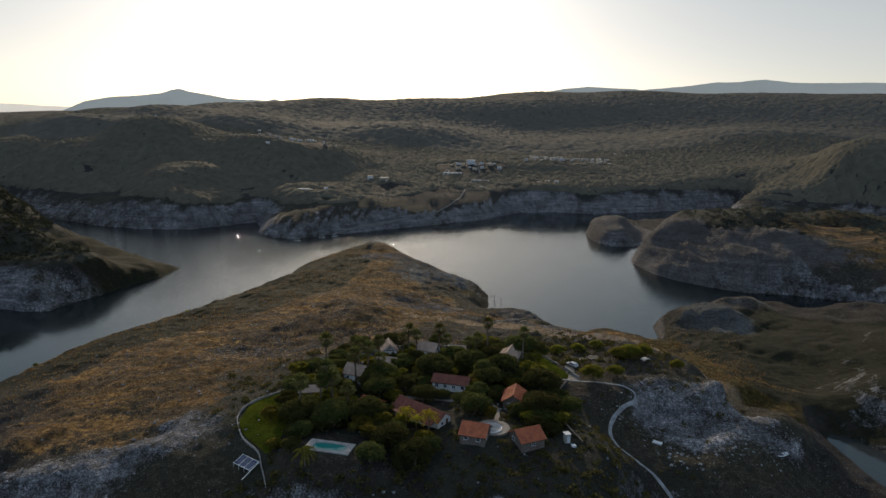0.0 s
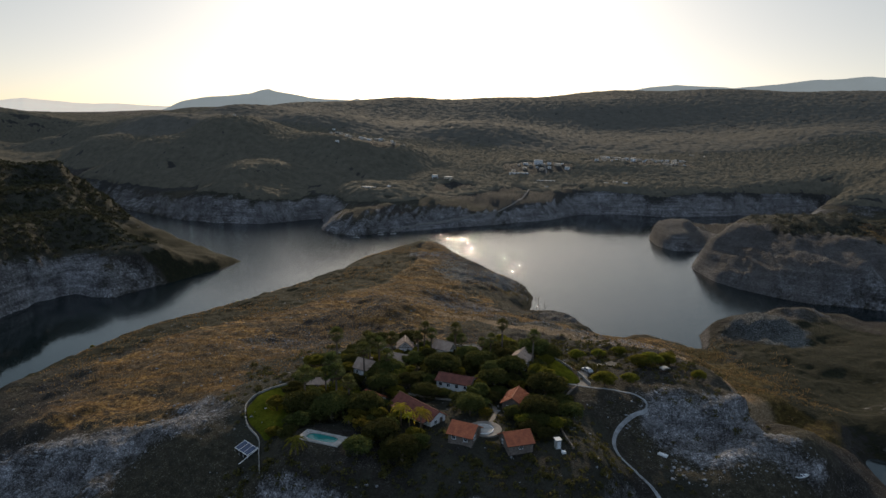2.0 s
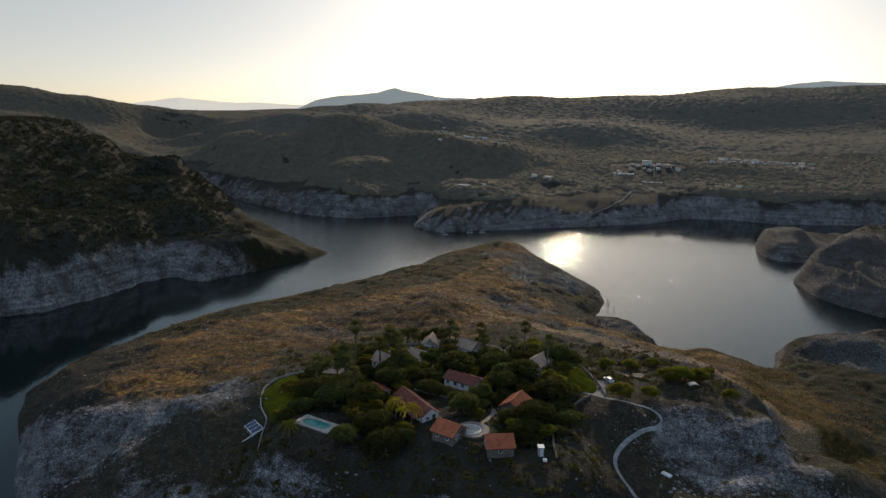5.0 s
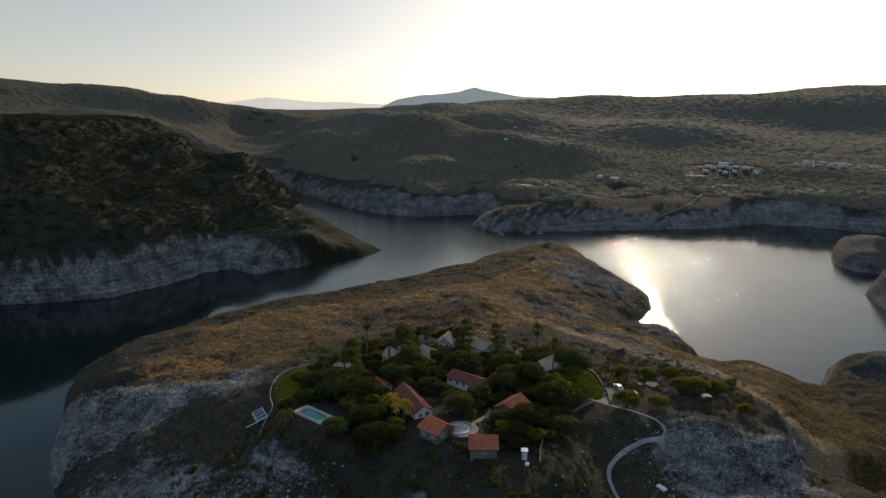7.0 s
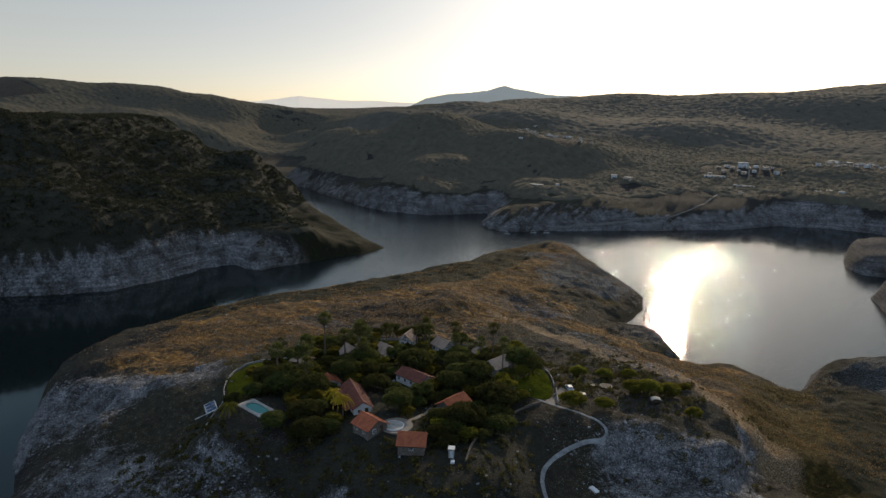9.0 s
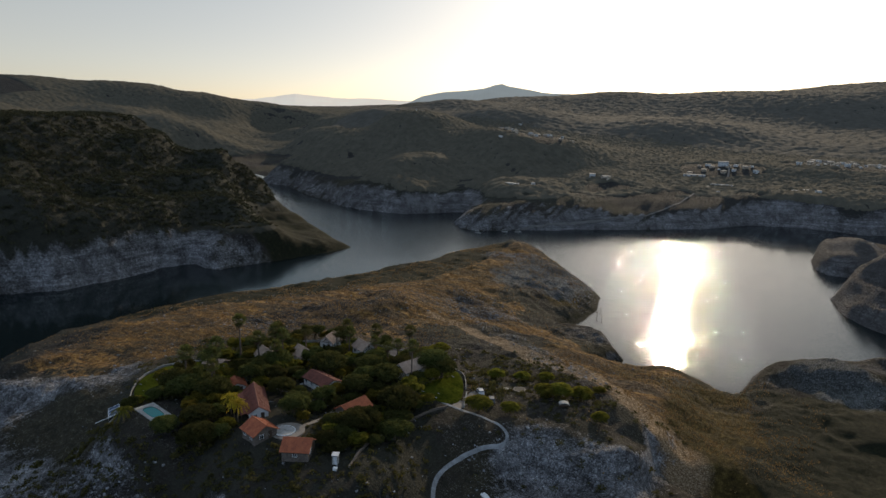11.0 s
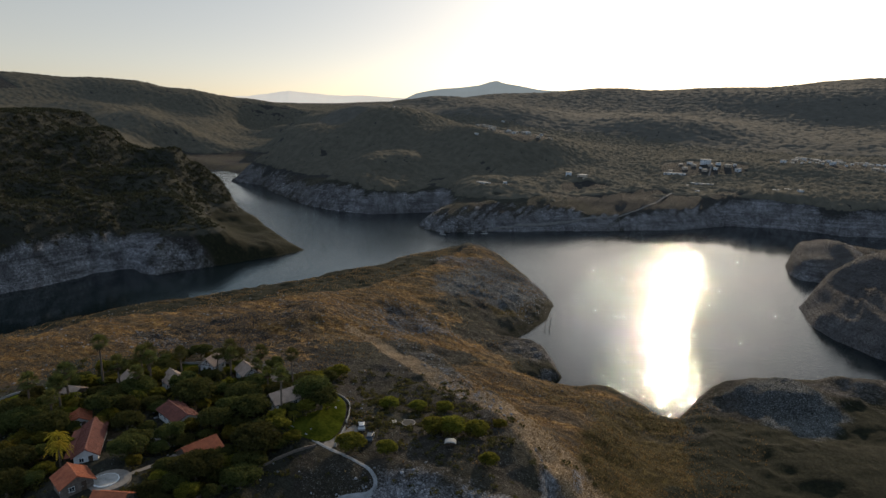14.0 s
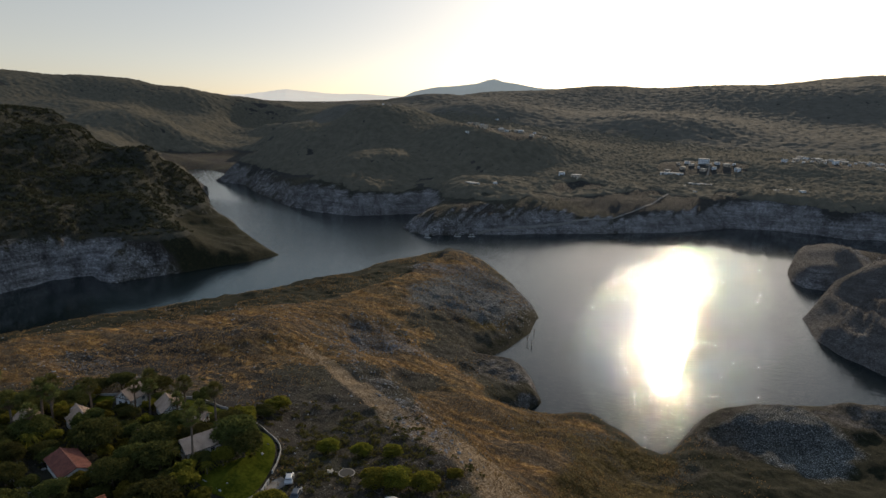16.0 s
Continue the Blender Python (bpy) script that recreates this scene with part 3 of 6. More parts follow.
def ground_z(x, y):
    """The built ground's height at a place."""
    xs, ys, gz = GRID["xs"], GRID["ys"], GRID["gz"]
    x, y = np.asarray(x, float), np.asarray(y, float)
    i, j = np.clip(np.searchsorted(xs, x) - 1, 0, len(xs) - 2), np.clip(np.searchsorted(ys, y) - 1, 0, len(ys) - 2)
    u, v = (x - xs[i]) / (xs[i + 1] - xs[i]), (y - ys[j]) / (ys[j + 1] - ys[j])
    return (gz[j, i] * (1 - u) + gz[j, i + 1] * u) * (1 - v) + (gz[j + 1, i] * (1 - u) + gz[j + 1, i + 1] * u) * v


def tide_line(x, y):
    """How much higher than usual the bare ring of old high water reaches."""
    return 9 * near(x, y, 215, 490, 130, 90, 0, 0.4) + 1 * near(x, y, 0, 745, 180, 75, 0, 0.5) - 18 * near(x, y, -1100, 1320, 480, 420, 0, 0.2)


def build_ground():
    xs, ys = lines(-4700, 4700, -140, 155, 1.15, 1.033), lines(-1500, 4800, 112, 405, 1.15, 1.031)
    gx, gy = np.meshgrid(xs, ys)
    gz = height(gx, gy)
    GRID.update(xs=xs, ys=ys, gz=gz)
    nx, ny = len(xs), len(ys)
    i = np.arange((nx - 1) * (ny - 1))
    a = i // (nx - 1) * nx + i % (nx - 1)
    mesh = bpy.data.meshes.new("ground")
    mesh.vertices.add(nx * ny)
    mesh.vertices.foreach_set("co", np.stack([gx, gy, gz], -1).ravel())
    mesh.loops.add(len(a) * 4)
    mesh.loops.foreach_set("vertex_index", np.stack([a, a + 1, a + nx + 1, a + nx], -1).ravel().astype(np.int32))
    mesh.polygons.add(len(a))
    mesh.polygons.foreach_set("loop_start", np.arange(len(a), dtype=np.int32) * 4)
    mesh.polygons.foreach_set("use_smooth", np.ones(len(a), bool))
    mesh.update(calc_edges=True)
    x, y, z = gx.ravel(), gy.ravel(), gz.ravel()
    slope = np.hypot(*np.gradient(gz, ys, xs)).ravel()
    d = shore_distance(x, y)
    out = outside(x, y)
    away = smooth(out, 8, 40)
    ragged = fbm(x, y, 60, 4, 41) - 0.5
    bowl = near(x, y, 40, 234, 44, 22, -28, 0.8)
    ring = (1 - smooth(z + ragged * 14 - tide_line(x, y), 19, 27))
    cliff = near(x, y, -262, 320, 34, 120, 12)
    west_of_crest = np.interp(y, [150, 200, 245, 281, 314, 342, 368, 410, 462], [-142, -138, -122, -96, -64, -52, -45, -46, -45]) - x
    nw = (1 - away) * smooth(west_of_crest + 34 * ragged, -3, 9) * smooth(y, 200, 252)
    crest_gold = (1 - away) * smooth(west_of_crest, -42, -8) * (1 - smooth(west_of_crest + 34 * ragged, -3, 6)) * smooth(y, 190, 240) * (1 - 0.5 * smooth(y, 430, 460))
    massif = near(x, y, 210, 478, 75, 62, 0, 0.5)
    mound = near(x, y, 236, 498, 62, 34, -25, 0.8)
    r, ang = terrace(x, y)
    scarp = ang * smooth(r, 18.3, 20) * (1 - smooth(r, 22.5, 27))
    cover = {
        # the (26, 134) term puts the southern slope's shade into the colour
        "scrub": np.clip(1.8 * away * (1 - ring) * (1 - massif * (1 - mound)) * (1 - near(x, y, 165, 615, 42, 50, 0, 0.2)) * (1 - 0.9 * near(x, y, 318, 478, 70, 50)) * (1 - 0.7 * near(x, y, 350, 560, 60, 30)) + 0.8 * near(x, y, -5, 185, 60, 46) + 1.1 * near(x, y, 0, 755, 190, 70, 0, 0.5) + 0.35 * bowl + 0.5 * near(x, y, 26, 134, 62, 30) + 0.35 * near(x, y, -62, 185, 34, 44), 0, 1.8),
        # grows with distance and carries the haze tint of the ground
        "far_haze": np.maximum(smooth(np.hypot(x + 100, y - 650), 300, 800), 0.75 * smooth(y, 640, 760)),
        "dun": np.clip(1.0 * near(x, y, 215, 480, 95, 80, 0, 0.5) + near(x, y, 162, 612, 40, 44, 0, 0.3) + 1.0 * near(x, y, 140, 330, 70, 54, 0, 0.6) + 0.9 * near(x, y, -228, 462, 60, 60, 0, 0.5) + 0.75 * near(x, y, 45, 334, 34, 28, 0, 0.6) + 0.36 * smooth(y, 590, 640) + 0.4 * near(x, y, -10, 318, 26, 20), 0, 1),
        "olive": np.clip(1.0 * near(x, y, 110, 250, 20, 50, 20, 0.8) + 0.45 * near(x, y, 88, 288, 30, 20, -20, 0.9) + 1.2 * near(x, y, 104, 297, 11, 8) + 0.2 * near(x, y, 180, 275, 40, 30, 0, 1.2) + 0.6 * near(x, y, 8, 395, 14, 40, 10), 0, 1),
        "sand": 0.95 * rim_path(x, y),
        "scree": 0.95 * near(x, y, -6, 412, 31, 62, -8, 0.7) * (1 - 0.8 * (1 - smooth(d + 14 * ragged, 5, 13))) + 0.62 * near(x, y, 146, 325, 20, 27, 20, 1.3),
        "rock": np.clip(0.32 * scarp + 0.45 * (1 - away) * smooth(slope, 0.75, 1.3) + away * ring * (1 - 0.95 * near(x, y, -228, 440, 62, 62, 0, 0.4)) * (1 - 0.75 * massif) * (1 - 0.7 * near(x, y, 142, 318, 56, 60, 0, 0.5)) * (0.16 + 0.42 * smooth(slope, 0.25, 0.9)) + 0.5 * cliff * ring + 1.1 * massif * (1 - 0.85 * mound) * (0.8 + 1.2 * (fbm(x + 0.45 * y, y * 0.2, 12, 4, 67) - 0.5)) + 0.9 * near(x, y, 165, 615, 42, 50, 0, 0.2) + 0.60 * near(x, y, -108, 140, 58, 40, 30) + 0.46 * near(x, y, -40, 114, 84, 24) + 0.52 * near(x, y, 82, 187, 28, 18) + 0.12 * near(x, y, 74, 178, 40, 30)
                        + 0.46 * near(x, y, -4, 430, 40, 50, 25) + 0.30 * near(x, y, 136, 334, 34, 22, 25, 1.2) + 0.3 * near(x, y, 172, 360, 26, 16, 25, 1.0) + 0.12 * near(x, y, 131, 298, 20, 36) + 0.32 * ring * smooth(y, 600, 650) * smooth(x, -330, -200) * smooth(slope, 0.28, 0.6) - 0.8 * near(x, y, 10, 770, 190, 80, 15, 0.3) * smooth(d, 16, 34) + 0.3 * near(x, y, 94, 212, 12, 26) + 0.5 * near(x, y, 45, 334, 22, 22) + 0.5 * near(x, y, -8, 318, 20, 14) + 0.36 * near(x, y, 42, 256, 72, 8, -36, 0.9)
                        + 0.35 * near(x, y, -70, 235, 22, 12), 0, 1),
        "straw": np.clip(0.85 * crest_gold + 0.60 * near(x, y, -98, 184, 62, 40, 20, 1.0) * smooth(y, 150, 164) + (1 - nw) * (1 - away) * (1 - 0.6 * bowl) * (0.46 * near(x, y, -70, 268, 120, 100, 20) + 0.6 * near(x, y, -36, 395, 44, 100) * (1 - 0.85 * near(x, y, -4, 430, 42, 52)) + 0.62 * near(x, y, 62, 272, 60, 40, -32) + 0.35 * near(x, y, -10, 300, 50, 40)) + away * ring * 0.06
                         + 0.9 * near(x, y, 318, 478, 70, 50) + 0.8 * near(x, y, 350, 560, 60, 30) + 0.7 * near(x, y, 82, 308, 22, 14) + 0.5 * near(x, y, 104, 236, 16, 44, 18, 0.8), 0, 1),
        # terms at x 165 to 195 also put the eastern hollow's shade into colour
        "moss_and_shade": np.clip(0.95 * nw + (1 - away) * 0.55 * (1 - near(x, y, -115, 145, 90, 75, 0, 0.3)) * (1 - smooth(d + 30 * ragged, 8, 18)) + 1.5 * near(x, y, -240, 448, 84, 66, 0, 0.4) + 1.5 * near(x, y, 168, 282, 46, 56, 0, 1.0) + 0.7 * near(x, y, 195, 310, 60, 44) + 1.0 * near(x, y, 165, 235, 45, 60, 0, 0.8) + 0.5 * near(x, y, -150, 690, 60, 30) , 0, 1),
    }
    for name, values in cover.items():
        mesh.attributes.new(name, "FLOAT", "POINT").data.foreach_set("value", values.astype(np.float32))
    mesh.materials.append(GROUND)
    return tagged(new("ground", mesh), "dry hilly ground of straw, scrub and pale rock", "ground", kind="structure")


build_ground()


def flat_sheet(name, x0, y0, x1, y1, z, mat, label, category):
    mesh = bpy.data.meshes.new(name)
    mesh.from_pydata([(x0, y0, z), (x1, y0, z), (x1, y1, z), (x0, y1, z)], [], [(0, 1, 2, 3)])
    mesh.materials.append(mat)
    return tagged(new(name, mesh), label, category, kind="structure")


flat_sheet("water", -900, -400, 520, 1000, 0.0, WATER, "calm dark reservoir water with fine ripples", "water")
pond_water = water_material("pond_water", (0.026, 0.031, 0.032), ((2.5, 0.02),), 0.08)
flat_sheet("pond", 124, 140, 160, 224, POND_LEVEL, pond_water, "still muddy pond in the valley", "water")


# ---------------------------------------------------------------- far backdrop
def ridge_line(name, points, base, mat, label):
    """A far mountain range: a rough sheet that leans back from its foot to its crest."""
    pts = np.array(points, float)
    t = np.linspace(0, len(pts) - 1, 260)
    x, y, z = (np.interp(t, np.arange(len(pts)), pts[:, k]) for k in range(3))
    z = z + (fbm(x, y, 300, 5, 77) - 0.5) * 30
    rows = 6
    co, faces = [], []
    for r in range(rows):
        k = r / (rows - 1)
        for a, b, c in zip(x, y, z):
            co.append((a * (0.90 + 0.10 * k), b * (0.90 + 0.10 * k), base + (c - base) * k ** 0.8))
    n = len(x)
    for r in range(rows - 1):
        for i in range(n - 1):
            faces.append((r * n + i, r * n + i + 1, (r + 1) * n + i + 1, (r + 1) * n + i))
    mesh = bpy.data.meshes.new(name)
    mesh.from_pydata(co, [], faces)
    mesh.materials.append(mat)
    for p in mesh.polygons:
        p.use_smooth = True
    return tagged(new(name, mesh), label, "mountains", kind="structure")


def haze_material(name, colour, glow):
    """Mountains so far off that the lit air in front of them is most of what is seen; colour and emission carry it."""
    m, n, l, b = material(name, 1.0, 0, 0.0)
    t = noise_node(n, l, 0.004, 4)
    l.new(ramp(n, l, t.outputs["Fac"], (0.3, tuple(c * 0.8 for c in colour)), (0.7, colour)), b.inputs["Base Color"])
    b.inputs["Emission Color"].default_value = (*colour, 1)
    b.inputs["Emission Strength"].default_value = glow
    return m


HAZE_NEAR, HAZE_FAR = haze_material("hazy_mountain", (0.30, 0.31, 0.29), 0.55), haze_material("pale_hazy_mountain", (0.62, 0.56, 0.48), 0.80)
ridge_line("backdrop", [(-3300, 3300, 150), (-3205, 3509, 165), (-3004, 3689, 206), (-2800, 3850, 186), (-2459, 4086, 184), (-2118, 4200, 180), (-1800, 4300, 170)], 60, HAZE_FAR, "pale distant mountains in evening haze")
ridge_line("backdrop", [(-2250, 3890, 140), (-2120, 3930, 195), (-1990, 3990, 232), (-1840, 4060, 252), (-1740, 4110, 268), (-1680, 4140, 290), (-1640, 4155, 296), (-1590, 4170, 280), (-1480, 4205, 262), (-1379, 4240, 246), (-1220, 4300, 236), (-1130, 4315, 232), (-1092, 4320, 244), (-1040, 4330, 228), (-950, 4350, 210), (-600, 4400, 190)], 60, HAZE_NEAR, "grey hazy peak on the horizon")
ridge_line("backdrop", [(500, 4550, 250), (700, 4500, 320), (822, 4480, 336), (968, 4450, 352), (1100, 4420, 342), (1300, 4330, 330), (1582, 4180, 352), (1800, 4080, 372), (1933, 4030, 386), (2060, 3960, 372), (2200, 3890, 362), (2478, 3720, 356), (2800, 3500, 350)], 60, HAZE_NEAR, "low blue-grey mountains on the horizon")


# ---------------------------------------------------------------- tools for things
def part(name, bm, mat, parent=None, label=""):
    """Links a bmesh as one mesh object, under a thing or a part."""
    mesh = bpy.data.meshes.new(name)
    bm.to_mesh(mesh)
    bm.free()
    mesh.materials.append(mat)
    ob = new(name, mesh)
    ob.parent = parent
    return tagged(ob, label) if label else ob


def sheet(name, co, faces, mat, parent=None, label="", shade=False):
    mesh = bpy.data.meshes.new(name)
    mesh.from_pydata([tuple(c) for c in co], [], [tuple(f) for f in faces])
    mesh.materials.append(mat)
    if shade:
        mesh.polygons.foreach_set("use_smooth", np.ones(len(mesh.polygons), bool))
    ob = new(name, mesh)
    ob.parent = parent
    return tagged(ob, label) if label else ob


def box(bm, sx, sy, sz, m):
    bmesh.ops.create_cube(bm, size=1.0, matrix=m @ Matrix.Diagonal((sx, sy, sz, 1)))
    return bm


def box_part(name, sx, sy, sz, m, mat, parent, label="", bevel=0.0):
    bm = box(bmesh.new(), sx, sy, sz, m)
    if bevel:
        bmesh.ops.bevel(bm, geom=bm.edges[:], offset=bevel, segments=1, affect="EDGES")
    return part(name, bm, mat, parent, label)


def tube(bm, a, b, ra, rb, sides=7):
    a, b = Vector(a), Vector(b)
    m = Matrix.Translation((a + b) / 2) @ (b - a).to_track_quat("Z", "Y").to_matrix().to_4x4()
    bmesh.ops.create_cone(bm, cap_ends=True, segments=sides, radius1=ra, radius2=rb, depth=(b - a).length, matrix=m)
    return bm


def root(name, m, label, category, group=""):
    ob = new(name)
    ob.matrix_basis = m
    ob.empty_display_size = 0.5
    return tagged(ob, label, category, group)


def on_ground(x, y, turn=0.0, sink=0.0, scale=1.0):
    return pose(x, y, float(ground_z(x, y)) - sink, 0, 0, turn) @ Matrix.Scale(scale, 4)


TERRACOTTA = mottled("terracotta_tiles", (0.22, 0.065, 0.035), (0.42, 0.13, 0.06), 0.9, 0.8, 0.03, own=0.12)
OLD_TILES = mottled("old_brown_tiles", (0.10, 0.036, 0.028), (0.20, 0.072, 0.052), 0.9, 0.85, 0.03, own=0.12)
TAN_TILES = mottled("sun_bleached_tiles", (0.26, 0.19, 0.15), (0.44, 0.33, 0.26), 0.8, 0.85, 0.03, own=0.1)
WHITE_WALL = mottled("white_plaster", (0.44, 0.43, 0.42), (0.66, 0.65, 0.63), 0.5, 0.85, 0.01)
STONE_WALL = mottled("grey_brown_masonry", (0.075, 0.058, 0.047), (0.19, 0.155, 0.13), 1.6, 0.9, 0.05)
TIMBER = mottled("dark_timber", (0.035, 0.022, 0.015), (0.09, 0.058, 0.038), 2.0, 0.7, 0.01)
CONCRETE = mottled("pale_concrete", (0.20, 0.195, 0.185), (0.38, 0.37, 0.35), 0.6, 0.85, 0.01)
PAINT = mottled("white_paint", (0.55, 0.56, 0.57), (0.74, 0.75, 0.75), 1.2, 0.75, 0.0)
STEEL = mottled("galvanised_steel", (0.42, 0.43, 0.44), (0.62, 0.63, 0.64), 1.5, 0.65, 0.0, metal=0.2)
BARK = mottled("grey_brown_bark", (0.06, 0.045, 0.033), (0.17, 0.13, 0.10), 3.0, 0.9, 0.04)
DIRT_TRACK = mottled("pale_dirt_track", (0.14, 0.143, 0.147), (0.29, 0.298, 0.31), 0.5, 0.95, 0.03)
FAR_TRACK = mottled("dusty_far_track", (0.09, 0.085, 0.08), (0.15, 0.142, 0.135), 0.2, 0.95, 0.02)
PAVING = mottled("stone_paving", (0.13, 0.115, 0.10), (0.25, 0.225, 0.20), 0.9, 0.9, 0.02)
LAWN = mottled("mown_lawn", (0.018, 0.026, 0.004), (0.078, 0.086, 0.011), 0.16, 0.95, 0.15, 0.0)
glass, _, _, gb = material("window_glass", 0.2, 0.0, 0.3)
gb.inputs["Base Color"].default_value = (0.02, 0.025, 0.03, 1)
POOL_WATER = water_material("pool_water", (0.02, 0.17, 0.16), ((1.2, 0.02),), 0.05)
BLUE_PANEL = mottled("dark_blue_panel", (0.012, 0.03, 0.075), (0.03, 0.06, 0.13), 1.0, 0.5, 0.0, spec=0.3)
DRY_WOOD = mottled("bleached_driftwood", (0.28, 0.25, 0.21), (0.46, 0.42, 0.36), 2.0, 0.9, 0.02)


def leaf_material(name, dark, light, through_light=0.35, own=0.18):
    """Leaves that let some light through; each tuft and each plant has its own tone."""
    m, n, l, b = material(name, 0.85, 0, 0.05)
    geo, info = n.new("ShaderNodeNewGeometry"), n.new("ShaderNodeObjectInfo")
    col = ramp(n, l, geo.outputs["Random Per Island"], (0.0, dark), (1.0, light))
    h = n.new("ShaderNodeHueSaturation")
    l.new(col, h.inputs["Color"])
    l.new(maths(n, l, "ADD", maths(n, l, "MULTIPLY", info.outputs["Random"], 2 * own), 1 - own), h.inputs["Value"])
    l.new(maths(n, l, "ADD", maths(n, l, "MULTIPLY", info.outputs["Random"], 0.05), 0.475), h.inputs["Hue"])
    l.new(h.outputs["Color"], b.inputs["Base Color"])
    tr = n.new("ShaderNodeBsdfTranslucent")
    l.new(h.outputs["Color"], tr.inputs["Color"])
    mx = n.new("ShaderNodeMixShader")
    mx.inputs[0].default_value = through_light
    l.new(b.outputs[0], mx.inputs[1])
    l.new(tr.outputs[0], mx.inputs[2])
    l.new(mx.outputs[0], n["Material Output"].inputs["Surface"])
    return m


LEAVES = leaf_material("tree_leaves", (0.042, 0.050, 0.017), (0.095, 0.095, 0.028), 0.5, 0.32)
LIGHT_LEAVES = leaf_material("yellow_green_leaves", (0.085, 0.090, 0.016), (0.21, 0.185, 0.032), 0.62)
PALM_LEAVES = leaf_material("palm_leaves", (0.046, 0.054, 0.018), (0.155, 0.152, 0.046), 0.4)
# yellow raised well above the other palms: sunlight put into the leaf colour
BACKLIT_PALM = leaf_material("backlit_palm_leaves", (0.30, 0.26, 0.03), (0.62, 0.52, 0.06), 0.7)
DEAD_LEAVES = leaf_material("dry_palm_skirt", (0.09, 0.065, 0.04), (0.20, 0.15, 0.09), 0.2)
SCRUB_LEAVES = leaf_material("scrub_leaves", (0.082, 0.081, 0.062), (0.106, 0.102, 0.077), 0.42, 0.06)
WOODS = mottled("dusty_dry_woods", (0.066, 0.060, 0.046), (0.106, 0.096, 0.073), 0.11, 0.95, 0.5, spec=0.05)
# same woods, greyer for the far plateau: haze put into the colour
RIDGE_WOODS = mottled("hazed_woods", (0.072, 0.067, 0.056), (0.104, 0.096, 0.080), 0.06, 0.95, 0.5, spec=0.05)
HEADLAND_LEAVES = leaf_material("dry_headland_scrub_leaves", (0.032, 0.033, 0.022), (0.064, 0.060, 0.034), 0.2, 0.08)
SCRUB_GREEN = leaf_material("olive_bush_leaves", (0.042, 0.040, 0.016), (0.105, 0.090, 0.032), 0.4)
DRY_GRASS = leaf_material("dry_grass", (0.13, 0.085, 0.035), (0.42, 0.29, 0.12), 0.4)
ROCKS = mottled("pale_limestone", (0.07, 0.071, 0.075), (0.29, 0.295, 0.31), 0.6, 0.9, 0.06)


def leaves_at(rng, points, size):
    """Small three-cornered leaf sprays at the points."""
    n = len(points)
    a, b = rng.normal(size=(n, 3)), rng.normal(size=(n, 3))
    a /= np.linalg.norm(a, axis=1)[:, None]
    b -= (a * b).sum(1)[:, None] * a
    b /= np.linalg.norm(b, axis=1)[:, None]
    s = (size * rng.uniform(0.6, 1.35, n))[:, None]
    a, b = a * s, b * s * 0.6
    co = np.stack([points - a + b, points - a - b, points + a], 1).reshape(-1, 3)
    return co, np.arange(3 * n).reshape(-1, 3)


def crown_points(rng, n, blobs):
    """Points in the outer shells of several blobs (x, y, z, rx, rz)."""
    blobs = np.array(blobs)
    w = blobs[:, 3] ** 1.6
    k = rng.choice(len(blobs), n, p=w / w.sum())
    v = rng.normal(size=(n, 3))
    v /= np.linalg.norm(v, axis=1)[:, None]
    v[:, 2] = np.where(v[:, 2] < -0.35, -v[:, 2], v[:, 2])
    r = rng.uniform(0.62, 1.04, n)[:, None]
    return blobs[k, :3] + v * r * blobs[k][:, [3, 3, 4]]


# ---------------------------------------------------------------- houses of the compound
def window(parent, m, w, h, sill=True):
    """A window set 3 cm proud of its wall; local x along the wall, y outwards."""
    bm = bmesh.new()
    for sx, sz, px, pz in ((w + 0.16, 0.09, 0, h / 2), (w + 0.16, 0.09, 0, -h / 2), (0.09, h, -w / 2, 0), (0.09, h, w / 2, 0), (0.06, h, 0, 0)):
        box(bm, sx, 0.10, sz, m @ pose(px, 0.02, pz))
    win = part("window", bm, PAINT, parent, "white window frame")
    part("pane", box(bmesh.new(), w, 0.04, h, m @ pose(0, 0.015, 0)), glass, win, "dark glass pane")
    return win


